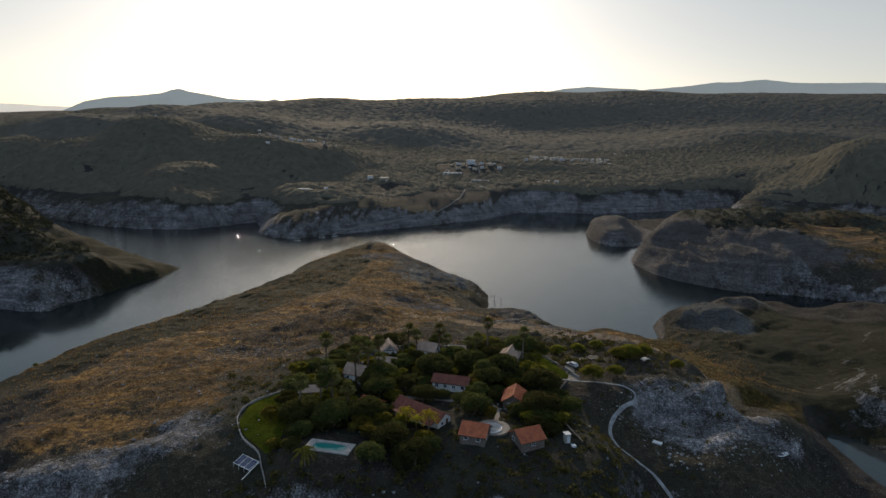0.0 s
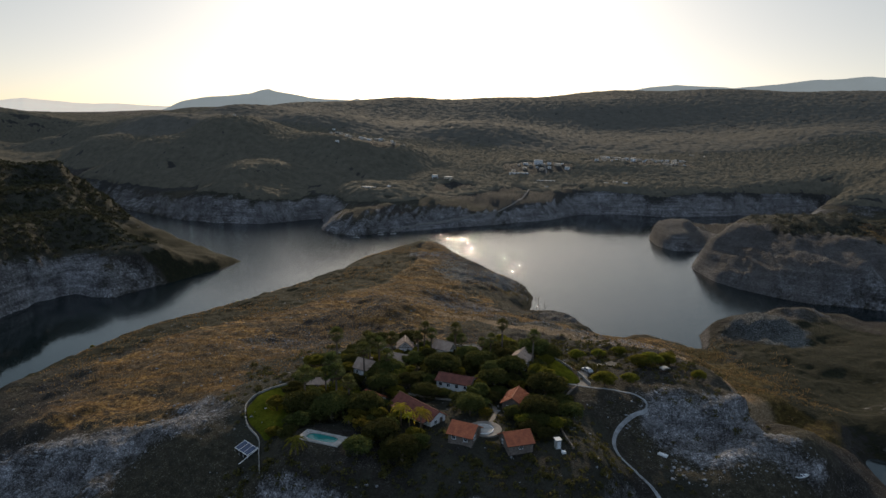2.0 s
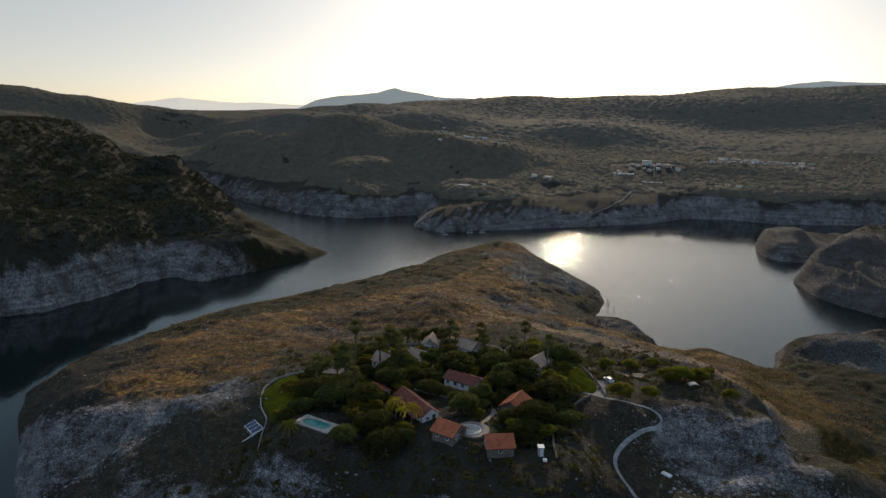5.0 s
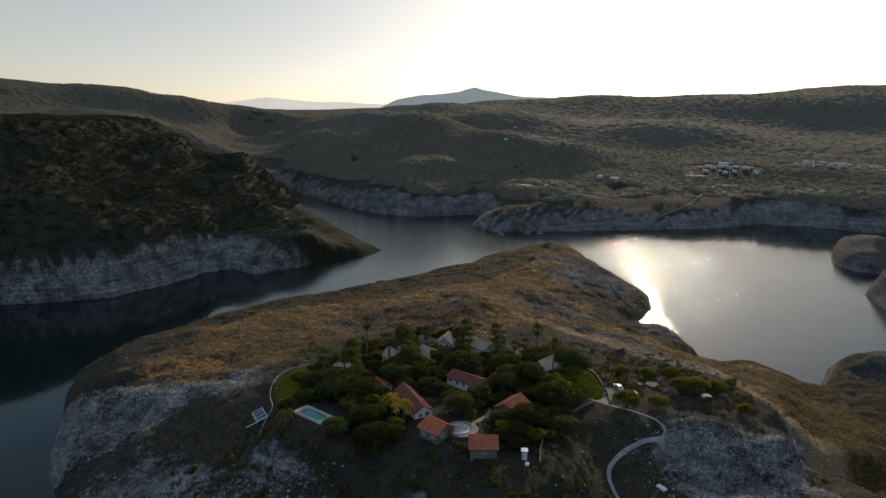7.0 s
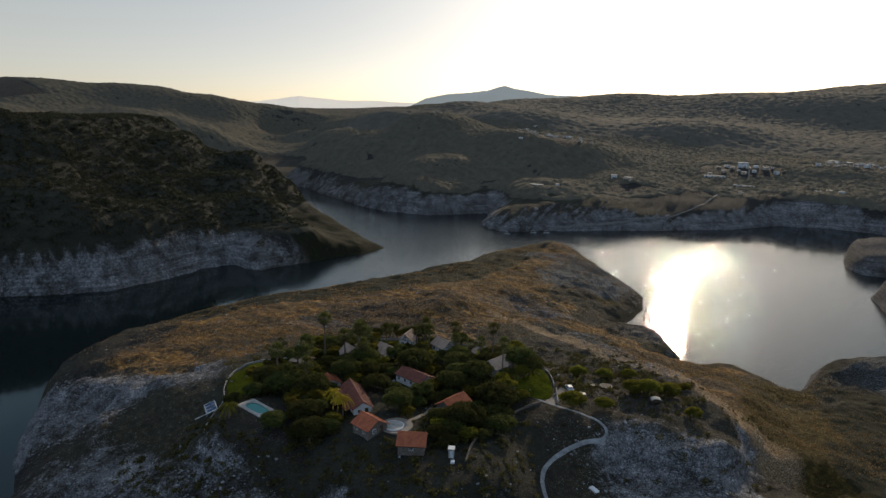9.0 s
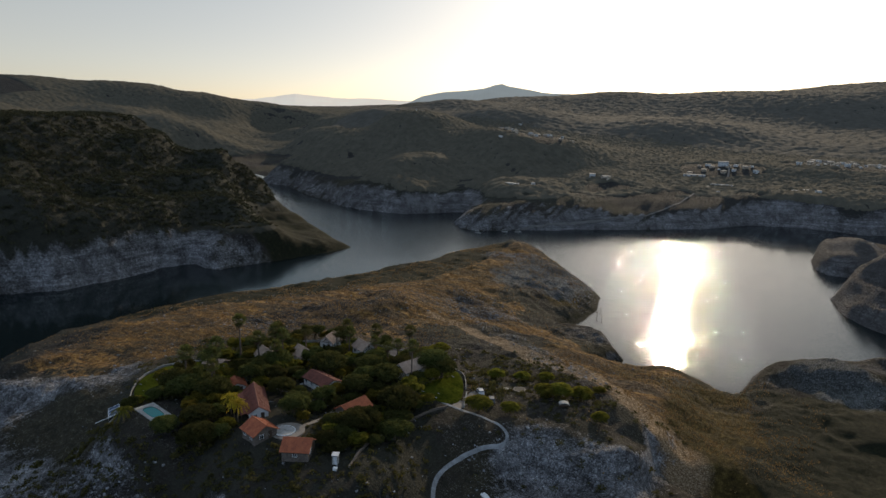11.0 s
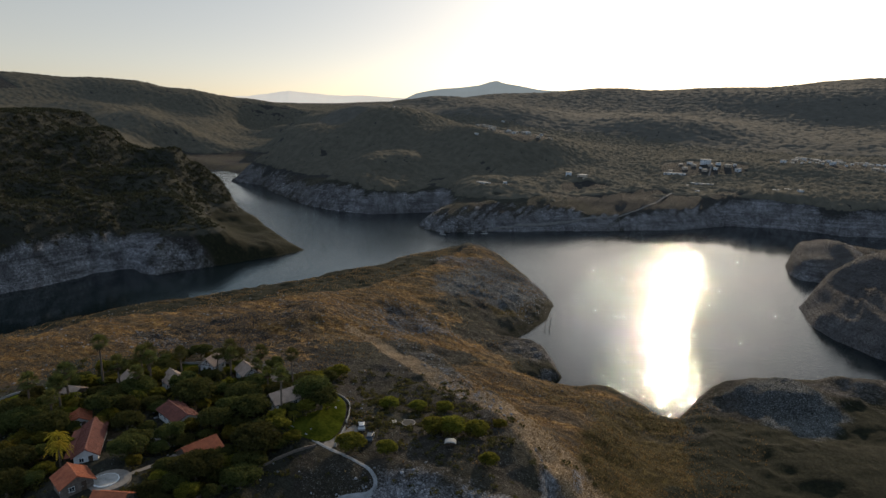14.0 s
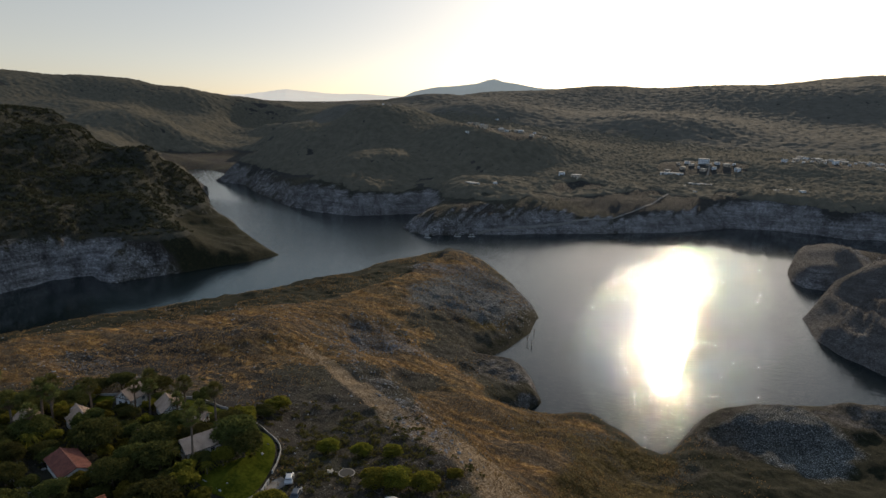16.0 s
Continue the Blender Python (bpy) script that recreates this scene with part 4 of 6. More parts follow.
def house(x, y, turn, length, width, wall_h, rise, roof_mat, wall_mat, label, framed=False, verandah=False, chimney=False, windows=2, lift=0.0):
    """A gabled cottage; its ridge runs along local x."""
    ground = sum(float(ground_z(x + a, y + b)) for a in (-2, 2) for b in (-2, 2)) / 4 + 0.2 + lift
    ob = root("house", pose(x, y, ground, 0, 0, turn), label, "house", "houses of the compound")
    l2, w2 = length / 2, width / 2
    co = [(sx * l2, yy, zz) for sx in (-1, 1) for yy, zz in ((-w2, -2.5), (w2, -2.5), (w2, wall_h), (0, wall_h + rise), (-w2, wall_h))]
    sheet("wall", co, [(4, 3, 2, 1, 0), (5, 6, 7, 8, 9), (0, 1, 6, 5), (1, 2, 7, 6), (2, 3, 8, 7), (3, 4, 9, 8), (4, 0, 5, 9)], wall_mat, ob)
    slope, run = math.degrees(math.atan2(rise, w2)), math.hypot(rise, w2) + 0.55
    for side in (-1, 1):
        bm = bmesh.new()
        mid = pose(0, side * (run / 2) * math.cos(radians(slope)), wall_h + rise + 0.10 - (run / 2) * math.sin(radians(slope)), side * -slope, 0, 0)
        box(bm, length + 0.9, run, 0.16, mid)
        count = int((length + 0.8) / 0.42)
        for k in range(count):
            box(bm, 0.17, run + 0.04, 0.10, mid @ pose(-(length + 0.8) / 2 + (k + 0.5) * (length + 0.8) / count, 0, 0.09))
        roof = part("roof", bm, roof_mat, ob)
        part("fascia", box(bmesh.new(), length + 0.94, 0.06, 0.22, mid @ pose(0, side * (run / 2 + 0.02), -0.04)), TIMBER, roof)
    part("ridge_cap", tube(bmesh.new(), (-l2 - 0.47, 0, wall_h + rise + 0.16), (l2 + 0.47, 0, wall_h + rise + 0.16), 0.17, 0.17, 8), roof_mat, ob)
    for s in (-1, 1):
        for k in range(windows):
            px = (k + 0.5) / windows * length - l2
            window(ob, pose(px, s * (w2 + 0.02), wall_h * 0.56, 0, 0, 0 if s > 0 else 180), 1.0, 1.05)
    for s in (-1, 1):
        face = pose(s * (l2 + 0.02), 0, 0, 0, 0, -90 * s)
        if s > 0:
            door = part("door", box(bmesh.new(), 0.95, 0.07, 2.05, face @ pose(-width * 0.2, 0.02, 1.03)), TIMBER, ob, "dark timber door")
            part("handle", box(bmesh.new(), 0.05, 0.09, 0.12, face @ pose(-width * 0.2 + 0.36, 0.08, 1.0)), STEEL, door)
        window(ob, face @ pose(width * 0.18, 0, wall_h * 0.56), 1.0, 1.05)
        if framed:
            for a, b in (((-w2, 0), (-w2, wall_h)), ((w2, 0), (w2, wall_h)), ((-w2, wall_h), (w2, wall_h)), ((0, wall_h), (0, wall_h + rise)), ((-w2 * 0.5, wall_h), (0, wall_h + rise * 0.7)), ((w2 * 0.5, wall_h), (0, wall_h + rise * 0.7)), ((-w2, wall_h * 0.2), (-w2 * 0.3, wall_h))):
                p, q = face @ Vector((a[0] * 0.97, 0.03, a[1])), face @ Vector((b[0] * 0.97, 0.03, b[1]))
                part("timber_post", tube(bmesh.new(), p, q, 0.10, 0.10, 4), TIMBER, ob)
    if verandah:
        part("verandah_roof", box(bmesh.new(), length * 0.9, 2.2, 0.14, pose(0, -w2 - 1.0, wall_h - 0.35, 10, 0, 0)), roof_mat, ob)
        for k in range(4):
            part("post", tube(bmesh.new(), (-length * 0.42 + k * length * 0.28, -w2 - 1.9, -1.5), (-length * 0.42 + k * length * 0.28, -w2 - 1.9, wall_h - 0.5), 0.09, 0.09, 6), TIMBER, ob)
    if chimney:
        bm = box(bmesh.new(), 0.7, 0.7, 1.5, pose(l2 * 0.4, w2 * 0.35, wall_h + rise))
        box(bm, 0.9, 0.9, 0.12, pose(l2 * 0.4, w2 * 0.35, wall_h + rise + 0.75))
        part("chimney", bm, STONE_WALL, ob)
    return ob


RED_HOUSES = [
    (9.0, 150.2, -18, 6.2, 6.2, 1.9, 1.8, TERRACOTTA, STONE_WALL, "square stone cottage with bright terracotta roof", dict()),
    (21.8, 149.8, 24, 6.4, 6.0, 1.9, 1.8, TERRACOTTA, STONE_WALL, "stone cottage with terracotta roof and white windows", dict(windows=1)),
    (-4.7, 163.4, -41.5, 16.0, 5.0, 2.2, 1.6, OLD_TILES, WHITE_WALL, "long white house with dark red tiled roof", dict(verandah=True, windows=4)),
    (3.6, 182.0, -16, 10.4, 5.8, 2.4, 1.2, OLD_TILES, WHITE_WALL, "white house with low brown-red roof among trees", dict(windows=4)),
    (21.2, 173.2, 78, 8.0, 5.6, 2.7, 1.7, TERRACOTTA, STONE_WALL, "red-roofed cottage half hidden by trees", dict()),
]
COTTAGES = [
    (-17.0, 198.2, -20, 6.4, 5.4, 2.7, 2.1, TAN_TILES, WHITE_WALL, "white half-timbered cottage with tan roof", dict(framed=True)),
    (-17.6, 213.2, -80, 6.0, 5.0, 2.7, 2.1, TAN_TILES, WHITE_WALL, "small half-timbered cottage with sunlit tan roof", dict(framed=True)),
    (-4.0, 214.4, -25, 6.6, 5.2, 2.7, 1.9, TAN_TILES, WHITE_WALL, "white cottage with sunlit bleached roof", dict(framed=True)),
    (-25.6, 190.0, -25, 6.4, 5.4, 2.7, 2.1, TAN_TILES, WHITE_WALL, "half-timbered cottage with brown roof among palms", dict(framed=True, chimney=True)),
    (22.5, 200.6, 72, 7.8, 5.6, 2.6, 1.9, TAN_TILES, WHITE_WALL, "white cottage with broad grey-tan roof", dict(framed=True)),
    (6.2, 214.8, 20, 4.2, 3.6, 2.4, 1.1, TAN_TILES, WHITE_WALL, "small white shed with light roof", dict(windows=1)),
    (-19.0, 170.0, -35, 5.4, 4.8, 2.1, 1.2, TERRACOTTA, WHITE_WALL, "small white house with red roof under trees", dict(windows=1)),
    (-38.0, 180.0, 10, 6.0, 4.6, 2.5, 0.9, TAN_TILES, STONE_WALL, "low shelter with pale flat roof", dict(windows=1)),
]
HOUSES = RED_HOUSES + COTTAGES
for hx, hy, turn, length, width, wall_h, rise, rm, wm, label, more in HOUSES:
    house(hx, hy, turn, length, width, wall_h, rise, rm, wm, label, **more)


# ---------------------------------------------------------------- ground works: tracks, walls, lawns, pool
def along(points, step):
    """Points every step metres along a smooth curve through the given ones."""
    p = np.array(points, float)
    out = []
    for i in range(len(p) - 1):
        a, b, c, d = p[max(i - 1, 0)], p[i], p[i + 1], p[min(i + 2, len(p) - 1)]
        n = max(2, int(np.linalg.norm(c - b) / step))
        for k in range(n):
            t = k / n
            out.append(0.5 * (2 * b + (c - a) * t + (2 * a - 5 * b + 4 * c - d) * t * t + (3 * b - a - 3 * c + d) * t ** 3))
    return np.array(out + [p[-1]])


def ribbon(name, points, width, mat, label, category, lift=0.12):
    p = along(points, 0.8)
    d = np.gradient(p, axis=0)
    d /= np.linalg.norm(d, axis=1)[:, None]
    side = np.stack([-d[:, 1], d[:, 0]], 1)
    wob = width * (0.5 + 0.16 * (fbm(p[:, 0], p[:, 1], 4, 2, 91) - 0.5))
    cols = (-1.0, -0.5, 0.0, 0.5, 1.0)
    co = []
    for k in cols:
        q = p + side * (wob * k)[:, None]
        co.append(np.c_[q, ground_z(q[:, 0], q[:, 1]) + lift - 0.10 * abs(k) ** 3])
    n = len(p)
    faces = [(c * n + i, c * n + i + 1, (c + 1) * n + i + 1, (c + 1) * n + i) for c in range(len(cols) - 1) for i in range(n - 1)]
    return tagged(sheet(name, np.concatenate(co)[:, :3], [f[::-1] for f in faces], mat, None, "", True), label, category, kind="structure")


ribbon("road", [(27, 194), (35, 194.5), (43, 193.5), (50, 192.3), (56, 191.3), (60, 189), (59.5, 186), (54, 182), (50.2, 177), (48.9, 171), (50.7, 165), (54.7, 159), (60.7, 152), (66.7, 144)], 1.05, DIRT_TRACK, "pale dirt track winding down the hill", "track")
ribbon("road", [(-102, 618), (-75, 640), (-40, 672), (-12, 702), (12, 735), (24, 770), (30, 810), (44, 850), (52, 900), (50, 945)], 2.0, FAR_TRACK, "far dirt track climbing from the shore to the town", "track", 0.7)
ribbon("path", [(14, 176), (16, 168), (15, 160), (14, 156)], 1.2, PAVING, "narrow stone garden path", "path")
ribbon("path", [(42, 194), (42.5, 200), (43, 206)], 3.0, PAVING, "stone paved forecourt at the gate", "path")
ribbon("path", [(-10, 176), (0, 174), (12, 173)], 1.1, PAVING, "stone garden path between lawns", "path")


def lawn(points, label):
    p = along(points + points[:1], 1.5)[:-1]
    c = p.mean(0)
    co, faces, rings = [], [], 6
    for r in range(rings):
        k = 1 - r / rings
        q = c + (p - c) * k
        co.append(np.c_[q, ground_z(q[:, 0], q[:, 1]) + 0.14])
    co = np.concatenate(co + [np.array([[c[0], c[1], float(ground_z(c[0], c[1])) + 0.14]])])
    n = len(p)
    for r in range(rings - 1):
        faces += [(r * n + i, r * n + (i + 1) % n, (r + 1) * n + (i + 1) % n, (r + 1) * n + i) for i in range(n)]
    faces += [((rings - 1) * n + i, (rings - 1) * n + (i + 1) % n, len(co) - 1) for i in range(n)]
    return tagged(sheet("lawn", co, faces, LAWN, None, "", True), label, "lawn", kind="structure")


lawn([(-55, 166), (-54.5, 174), (-52, 179.5), (-47, 185), (-40.5, 188), (-36, 184), (-38, 172), (-41, 162), (-43, 152), (-47, 156), (-52, 160.5)], "green mown lawn inside the wall")
lawn([(35, 193), (41, 196), (39.4, 204), (33.5, 213.5), (25, 219.5), (20, 217), (28, 210), (32, 203), (29, 194)], "bright green mown lawn by the gate")
lawn([(-20, 217), (-12, 221.5), (-4, 224.3), (8, 223.5), (16, 221.5), (10, 216), (0, 217), (-12, 215)], "strip of green lawn along the wall")
lawn([(-30, 212), (-25, 214), (-23, 210), (-27, 208)], "small green lawn between cottages")


def stone_wall(points, tall, thick, label, mat=CONCRETE):
    """A low wall of rough blocks with a coping; every block is a piece of its own."""
    p = along(points, 1.25)
    ob = root("garden_wall", pose(0, 0, 0), label, "wall", "walls round the compound")
    ob["kind"] = "structure"
    rng = np.random.default_rng(len(points) * 7 + 1)
    shapes = []
    for k in range(4):
        bm = box(bmesh.new(), 1.30, thick, tall + 0.8, pose(0, 0, (tall - 0.8) / 2))
        for v in bm.verts:
            v.co += Vector(rng.normal(size=3)) * 0.035
        bmesh.ops.bevel(bm, geom=bm.edges[:], offset=0.05, segments=1, affect="EDGES")
        mesh = bpy.data.meshes.new("stone_block")
        bm.to_mesh(mesh)
        bm.free()
        mesh.materials.append(mat)
        shapes.append(mesh)
    for k, (a, b) in enumerate(zip(p[:-1], p[1:])):
        m = (a + b) / 2
        o = new("stone_block", shapes[k % 4])
        o.parent = ob
        o.matrix_basis = pose(m[0], m[1], float(ground_z(m[0], m[1])), 0, 0, math.degrees(math.atan2(b[1] - a[1], b[0] - a[0]))) @ Matrix.Diagonal((np.linalg.norm(b - a) / 1.27, 1, 1, 1))
    return ob


stone_wall([(-41.2, 141.5), (-44, 148), (-46.6, 154), (-52.3, 159.8), (-55.8, 167.6), (-55.3, 174), (-52.5, 179.5), (-46.2, 186.4), (-41.6, 190.1)], 0.6, 0.24, "low pale stone wall round the lawn")
stone_wall([(-41.6, 190.1), (-40, 198), (-35, 207), (-27, 214.5), (-17.4, 221), (-11, 223.6), (-4.5, 225.5), (5, 225), (13.4, 223.6), (16, 223)], 0.7, 0.26, "low pale stone wall behind the cottages")
stone_wall([(19, 222.4), (24.1, 220.6), (29.5, 218), (34, 214.7), (37, 210.5), (39.3, 206)], 0.7, 0.22, "grey stone wall beside the lawn")
stone_wall([(41, 203), (42.6, 199), (44.1, 194.9)], 1.1, 0.3, "grey stone wall by the gate")
stone_wall([(40, 192.5), (37, 187), (34, 178), (33, 167), (34, 158), (36, 151)], 0.6, 0.4, "low rough stone wall along the slope", STONE_WALL)


def swimming_pool(x, y, z, turn):
    ob = root("swimming_pool", pose(x, y, z, 0, 0, turn), "small teal swimming pool with white deck", "pool")
    n = 40
    ring = [(4.3 * math.copysign(abs(math.cos(a)) ** 0.6, math.cos(a)), 1.75 * math.copysign(abs(math.sin(a)) ** 0.75, math.sin(a))) for a in (2 * math.pi * k / n for k in range(n))]
    outer = []
    for k in range(n):
        a = 2 * math.pi * k / n
        c, s = math.cos(a), math.sin(a)
        f = min(5.9 / max(abs(c), 1e-6), 2.7 / max(abs(s), 1e-6))
        px, py = c * f, s * f
        if abs(px) > 5.0 and abs(py) > 2.3:                 # square corners
            px, py = math.copysign(5.9, px), math.copysign(2.7, py)
        outer.append((px, py))
    co = [(a, b, 0.25) for a, b in outer] + [(a, b, 0.25) for a, b in ring] + [(a, b, -1.2) for a, b in ring] + [(a, b, -2.5) for a, b in outer]
    faces = []
    for k in range(n):
        j = (k + 1) % n
        faces += [(k, j, n + j, n + k), (n + k, n + j, 2 * n + j, 2 * n + k), (j, k, 3 * n + k, 3 * n + j)]
    faces.append(tuple(range(2 * n, 3 * n)))
    sheet("deck", co, faces, CONCRETE, ob, "white pool deck and basin")
    sheet("water", [(a, b, 0.02) for a, b in ring], [tuple(range(n))], POOL_WATER, ob, "teal pool water")
    for k in (-0.3, 0.3):
        bm = tube(bmesh.new(), (-4.1, k, 0.2), (-4.1, k, 0.95), 0.03, 0.03)
        tube(bm, (-4.1, k, 0.95), (-3.7, k, 0.8), 0.03, 0.03)
        part("ladder_rail", bm, STEEL, ob)
    return ob


swimming_pool(-26.9, 147.5, 28.42, -13.5)


def round_basin(x, y):
    ob = root("fountain_basin", on_ground(x, y), "round white basin on a paved patio", "fountain")
    bm = bmesh.new()
    bmesh.ops.create_cone(bm, cap_ends=True, segments=32, radius1=2.7, radius2=2.65, depth=1.2, matrix=pose(0, 0, -0.22))
    part("basin", bm, PAINT, ob)
    bm = bmesh.new()
    bmesh.ops.create_cone(bm, cap_ends=True, segments=32, radius1=2.45, radius2=2.45, depth=0.04, matrix=pose(0, 0, 0.39))
    part("cover", bm, CONCRETE, ob, "pale round cover")
    bm = bmesh.new()
    bmesh.ops.create_cone(bm, cap_ends=True, segments=24, radius1=4.3, radius2=4.3, depth=0.9, matrix=pose(0.4, 0.6, -0.30))
    part("patio", bm, PAVING, ob, "paved round patio")
    bm = tube(bmesh.new(), (0, 0, 0.38), (0, 0, 0.85), 0.14, 0.08, 10)
    part("spout", bm, CONCRETE, ob)
    return ob


round_basin(13.4, 154.6)


def booth(x, y, turn):
    ob = root("booth", on_ground(x, y, turn), "small white metal booth on the slope", "booth")
    box_part("body", 1.3, 1.3, 3.0, pose(0, 0, 0.8), CONCRETE, ob)
    box_part("roof", 1.6, 1.6, 0.12, pose(0, 0, 2.36, 4, 0, 0), STEEL, ob, "pale sheet roof")
    door = box_part("door", 0.8, 0.06, 1.9, pose(0.1, -0.67, 1.0), STEEL, ob, "grey metal door")
    box_part("handle", 0.05, 0.08, 0.15, pose(0.4, -0.72, 1.0), TIMBER, door)
    box_part("tank", 0.9, 0.9, 1.0, pose(0.6, -2.4, -0.2), PAINT, ob, "white plastic tank")
    return ob


booth(32.0, 151.0, 20)


def solar_rack(x, y, turn):
    ob = root("solar_rack", on_ground(x, y, turn), "white frame holding three blue panels", "solar panels")
    for k in range(3):
        box_part("panel", 1.7, 2.9, 0.07, pose(-2.0 + 2.0 * k, 0, 0.95, 18, 0, 0), BLUE_PANEL, ob, "dark blue panel")
    for yy in (-1.55, 1.55):
        part("rail", tube(bmesh.new(), (-3.2, yy * 0.95, 0.9 + yy * 0.31), (3.4, yy * 0.95, 0.9 + yy * 0.31), 0.09, 0.09, 6), PAINT, ob)
    for k in range(4):
        part("rail", tube(bmesh.new(), (-3.0 + 2.0 * k, -1.6, 0.42), (-3.0 + 2.0 * k, 1.6, 1.42), 0.08, 0.08, 6), PAINT, ob)
        for yy in (-1.5, 1.5):
            part("leg", tube(bmesh.new(), (-3.0 + 2.0 * k, yy, -1.2), (-3.0 + 2.0 * k, yy, 0.9 + yy * 0.31), 0.06, 0.06, 6), STEEL, ob)
    part("beam", tube(bmesh.new(), (3.2, 1.6, 1.3), (4.6, -5.0, 0.0), 0.10, 0.10, 6), PAINT, ob, "long white beam")
    return ob


solar_rack(-48.6, 150.6, -35)


def shelter(x, y, turn):
    ob = root("shelter", on_ground(x, y, turn), "low open shelter with pale domed roof", "shelter")
    n, co, faces = 9, [], []
    for i in range(n):
        for j in range(5):
            a = math.pi * i / (n - 1)
            co.append((-1.4 * math.cos(a), -1.1 + 0.55 * j, 1.3 + 0.5 * math.sin(a)))
    for i in range(n - 1):
        for j in range(4):
            faces.append((i * 5 + j, i * 5 + j + 1, i * 5 + j + 6, i * 5 + j + 5))
    roof = sheet("roof", co, faces, CONCRETE, ob, "pale curved roof", True)
    roof.modifiers.new("thick", "SOLIDIFY").thickness = 0.08
    for sx in (-1.33, 1.33):
        for sy in (-1.0, 1.0):
            part("post", tube(bmesh.new(), (sx, sy, -0.6), (sx, sy, 1.35), 0.07, 0.07, 6), TIMBER, ob)
    box_part("bench", 2.4, 0.5, 0.45, pose(0, 0.7, 0.3), TIMBER, ob)
    return ob


shelter(69.3, 208.3, 25)


def car(x, y, turn, paint, label):
    ob = root("car", on_ground(x, y, turn, -0.12), label, "car", "parked cars")
    prof = [(-2.1, 0.35), (-2.15, 0.85), (-1.75, 0.98), (-1.25, 1.45), (0.55, 1.48), (1.15, 1.0), (2.05, 0.85), (2.15, 0.40)]
    co = [(px, s * (0.86 if pz < 1.1 else 0.68), pz) for s in (-1, 1) for px, pz in prof]
    n = len(prof)
    faces = [tuple(range(n)), tuple(range(2 * n - 1, n - 1, -1))] + [(k, n + k, n + (k + 1) % n, (k + 1) % n) for k in range(n)]
    body = sheet("body", co, [f[::-1] for f in faces], paint, ob)
    body.modifiers.new("round", "BEVEL").width = 0.09
    for a, b, c, d, tilt in ((-1.52, 0.72, 1.2, 1.22, -43), (0.88, 0.66, 1.2, 1.25, 39)):
        box_part("windscreen", 0.03, 1.2, 0.52, pose(a, 0, d, 0, tilt, 0), glass, ob, "dark glass")
    for s in (-1, 1):
        box_part("side_window", 1.9, 0.03, 0.32, pose(-0.35, s * 0.80, 1.2, s * 26, 0, 0), glass, ob, "dark glass")
        box_part("headlight", 0.06, 0.34, 0.14, pose(2.12, s * 0.6, 0.72), PAINT, ob)
        for px in (-1.3, 1.35):
            bm = tube(bmesh.new(), (px, s * 0.72, 0.32), (px, s * 0.92, 0.32), 0.32, 0.32, 18)
            wheel = part("wheel", bm, TYRE, ob, "black tyre")
            part("rim", tube(bmesh.new(), (px, s * 0.92, 0.32), (px, s * 0.935, 0.32), 0.2, 0.2, 14), STEEL, wheel)
    return ob


TYRE = mottled("tyre_rubber", (0.012, 0.012, 0.012), (0.03, 0.03, 0.03), 3.0, 0.8, 0.0)
WHITE_CAR = mottled("white_car_paint", (0.34, 0.35, 0.37), (0.44, 0.45, 0.47), 0.4, 0.45, 0.0, spec=0.4)
BLUE_CAR = mottled("grey_blue_car_paint", (0.05, 0.065, 0.085), (0.08, 0.095, 0.12), 0.4, 0.5, 0.0, spec=0.3)
car(44.2, 206.0, 125, WHITE_CAR, "small white car parked by the gate")
car(49.6, 202.0, 115, BLUE_CAR, "grey-blue car parked beside a bush")


def log_seat(x, y, turn, label):
    ob = root("timber_play_frame", on_ground(x, y, turn), label, "bench")
    for a, b, r in (((-1.6, 0, 0.35), (1.4, 0.3, 0.4), 0.13), ((-0.6, -1.1, 0.4), (-0.3, 1.3, 0.5), 0.12), ((1.4, 0.3, -0.1), (2.3, 1.6, 0.9), 0.09)):
        part("pole", tube(bmesh.new(), a, b, r, r * 0.8, 7), DRY_WOOD, ob)
    box_part("seat", 1.6, 1.1, 0.1, pose(-0.6, 0.1, 0.55), DRY_WOOD, ob, "pale timber slab")
    for sx in (-1.2, 0.0):
        box_part("leg", 0.12, 0.9, 0.9, pose(sx, 0.1, 0.1), DRY_WOOD, ob)
    return ob


log_seat(49.7, 214.1, 20, "pale timber bench frame on bare ground")


def trampoline(x, y):
    ob = root("trampoline", on_ground(x, y), "round dark trampoline with faded rim", "trampoline")
    bm = bmesh.new()
    n, co, faces = 24, [], []
    for k in range(n):
        a = 2 * math.pi * k / n
        co += [(1.9 * math.cos(a), 1.9 * math.sin(a), 0.72), (1.65 * math.cos(a), 1.65 * math.sin(a), 0.74)]
    for k in range(n):
        j = (k + 1) % n
        faces.append((2 * k, 2 * j, 2 * j + 1, 2 * k + 1))
    sheet("rim", co, faces, PAVING, ob, "faded padded rim").modifiers.new("thick", "SOLIDIFY").thickness = 0.06
    bmesh.ops.create_cone(bm, cap_ends=True, segments=24, radius1=1.64, radius2=1.64, depth=0.03, matrix=pose(0, 0, 0.7))
    part("mat", bm, TYRE, ob, "black jumping mat")
    for k in range(6):
        a = math.pi * k / 3
        part("leg", tube(bmesh.new(), (1.8 * math.cos(a), 1.8 * math.sin(a), -0.3), (1.8 * math.cos(a), 1.8 * math.sin(a), 0.7), 0.04, 0.04, 6), STEEL, ob)
    return ob


trampoline(53.2, 215.0)


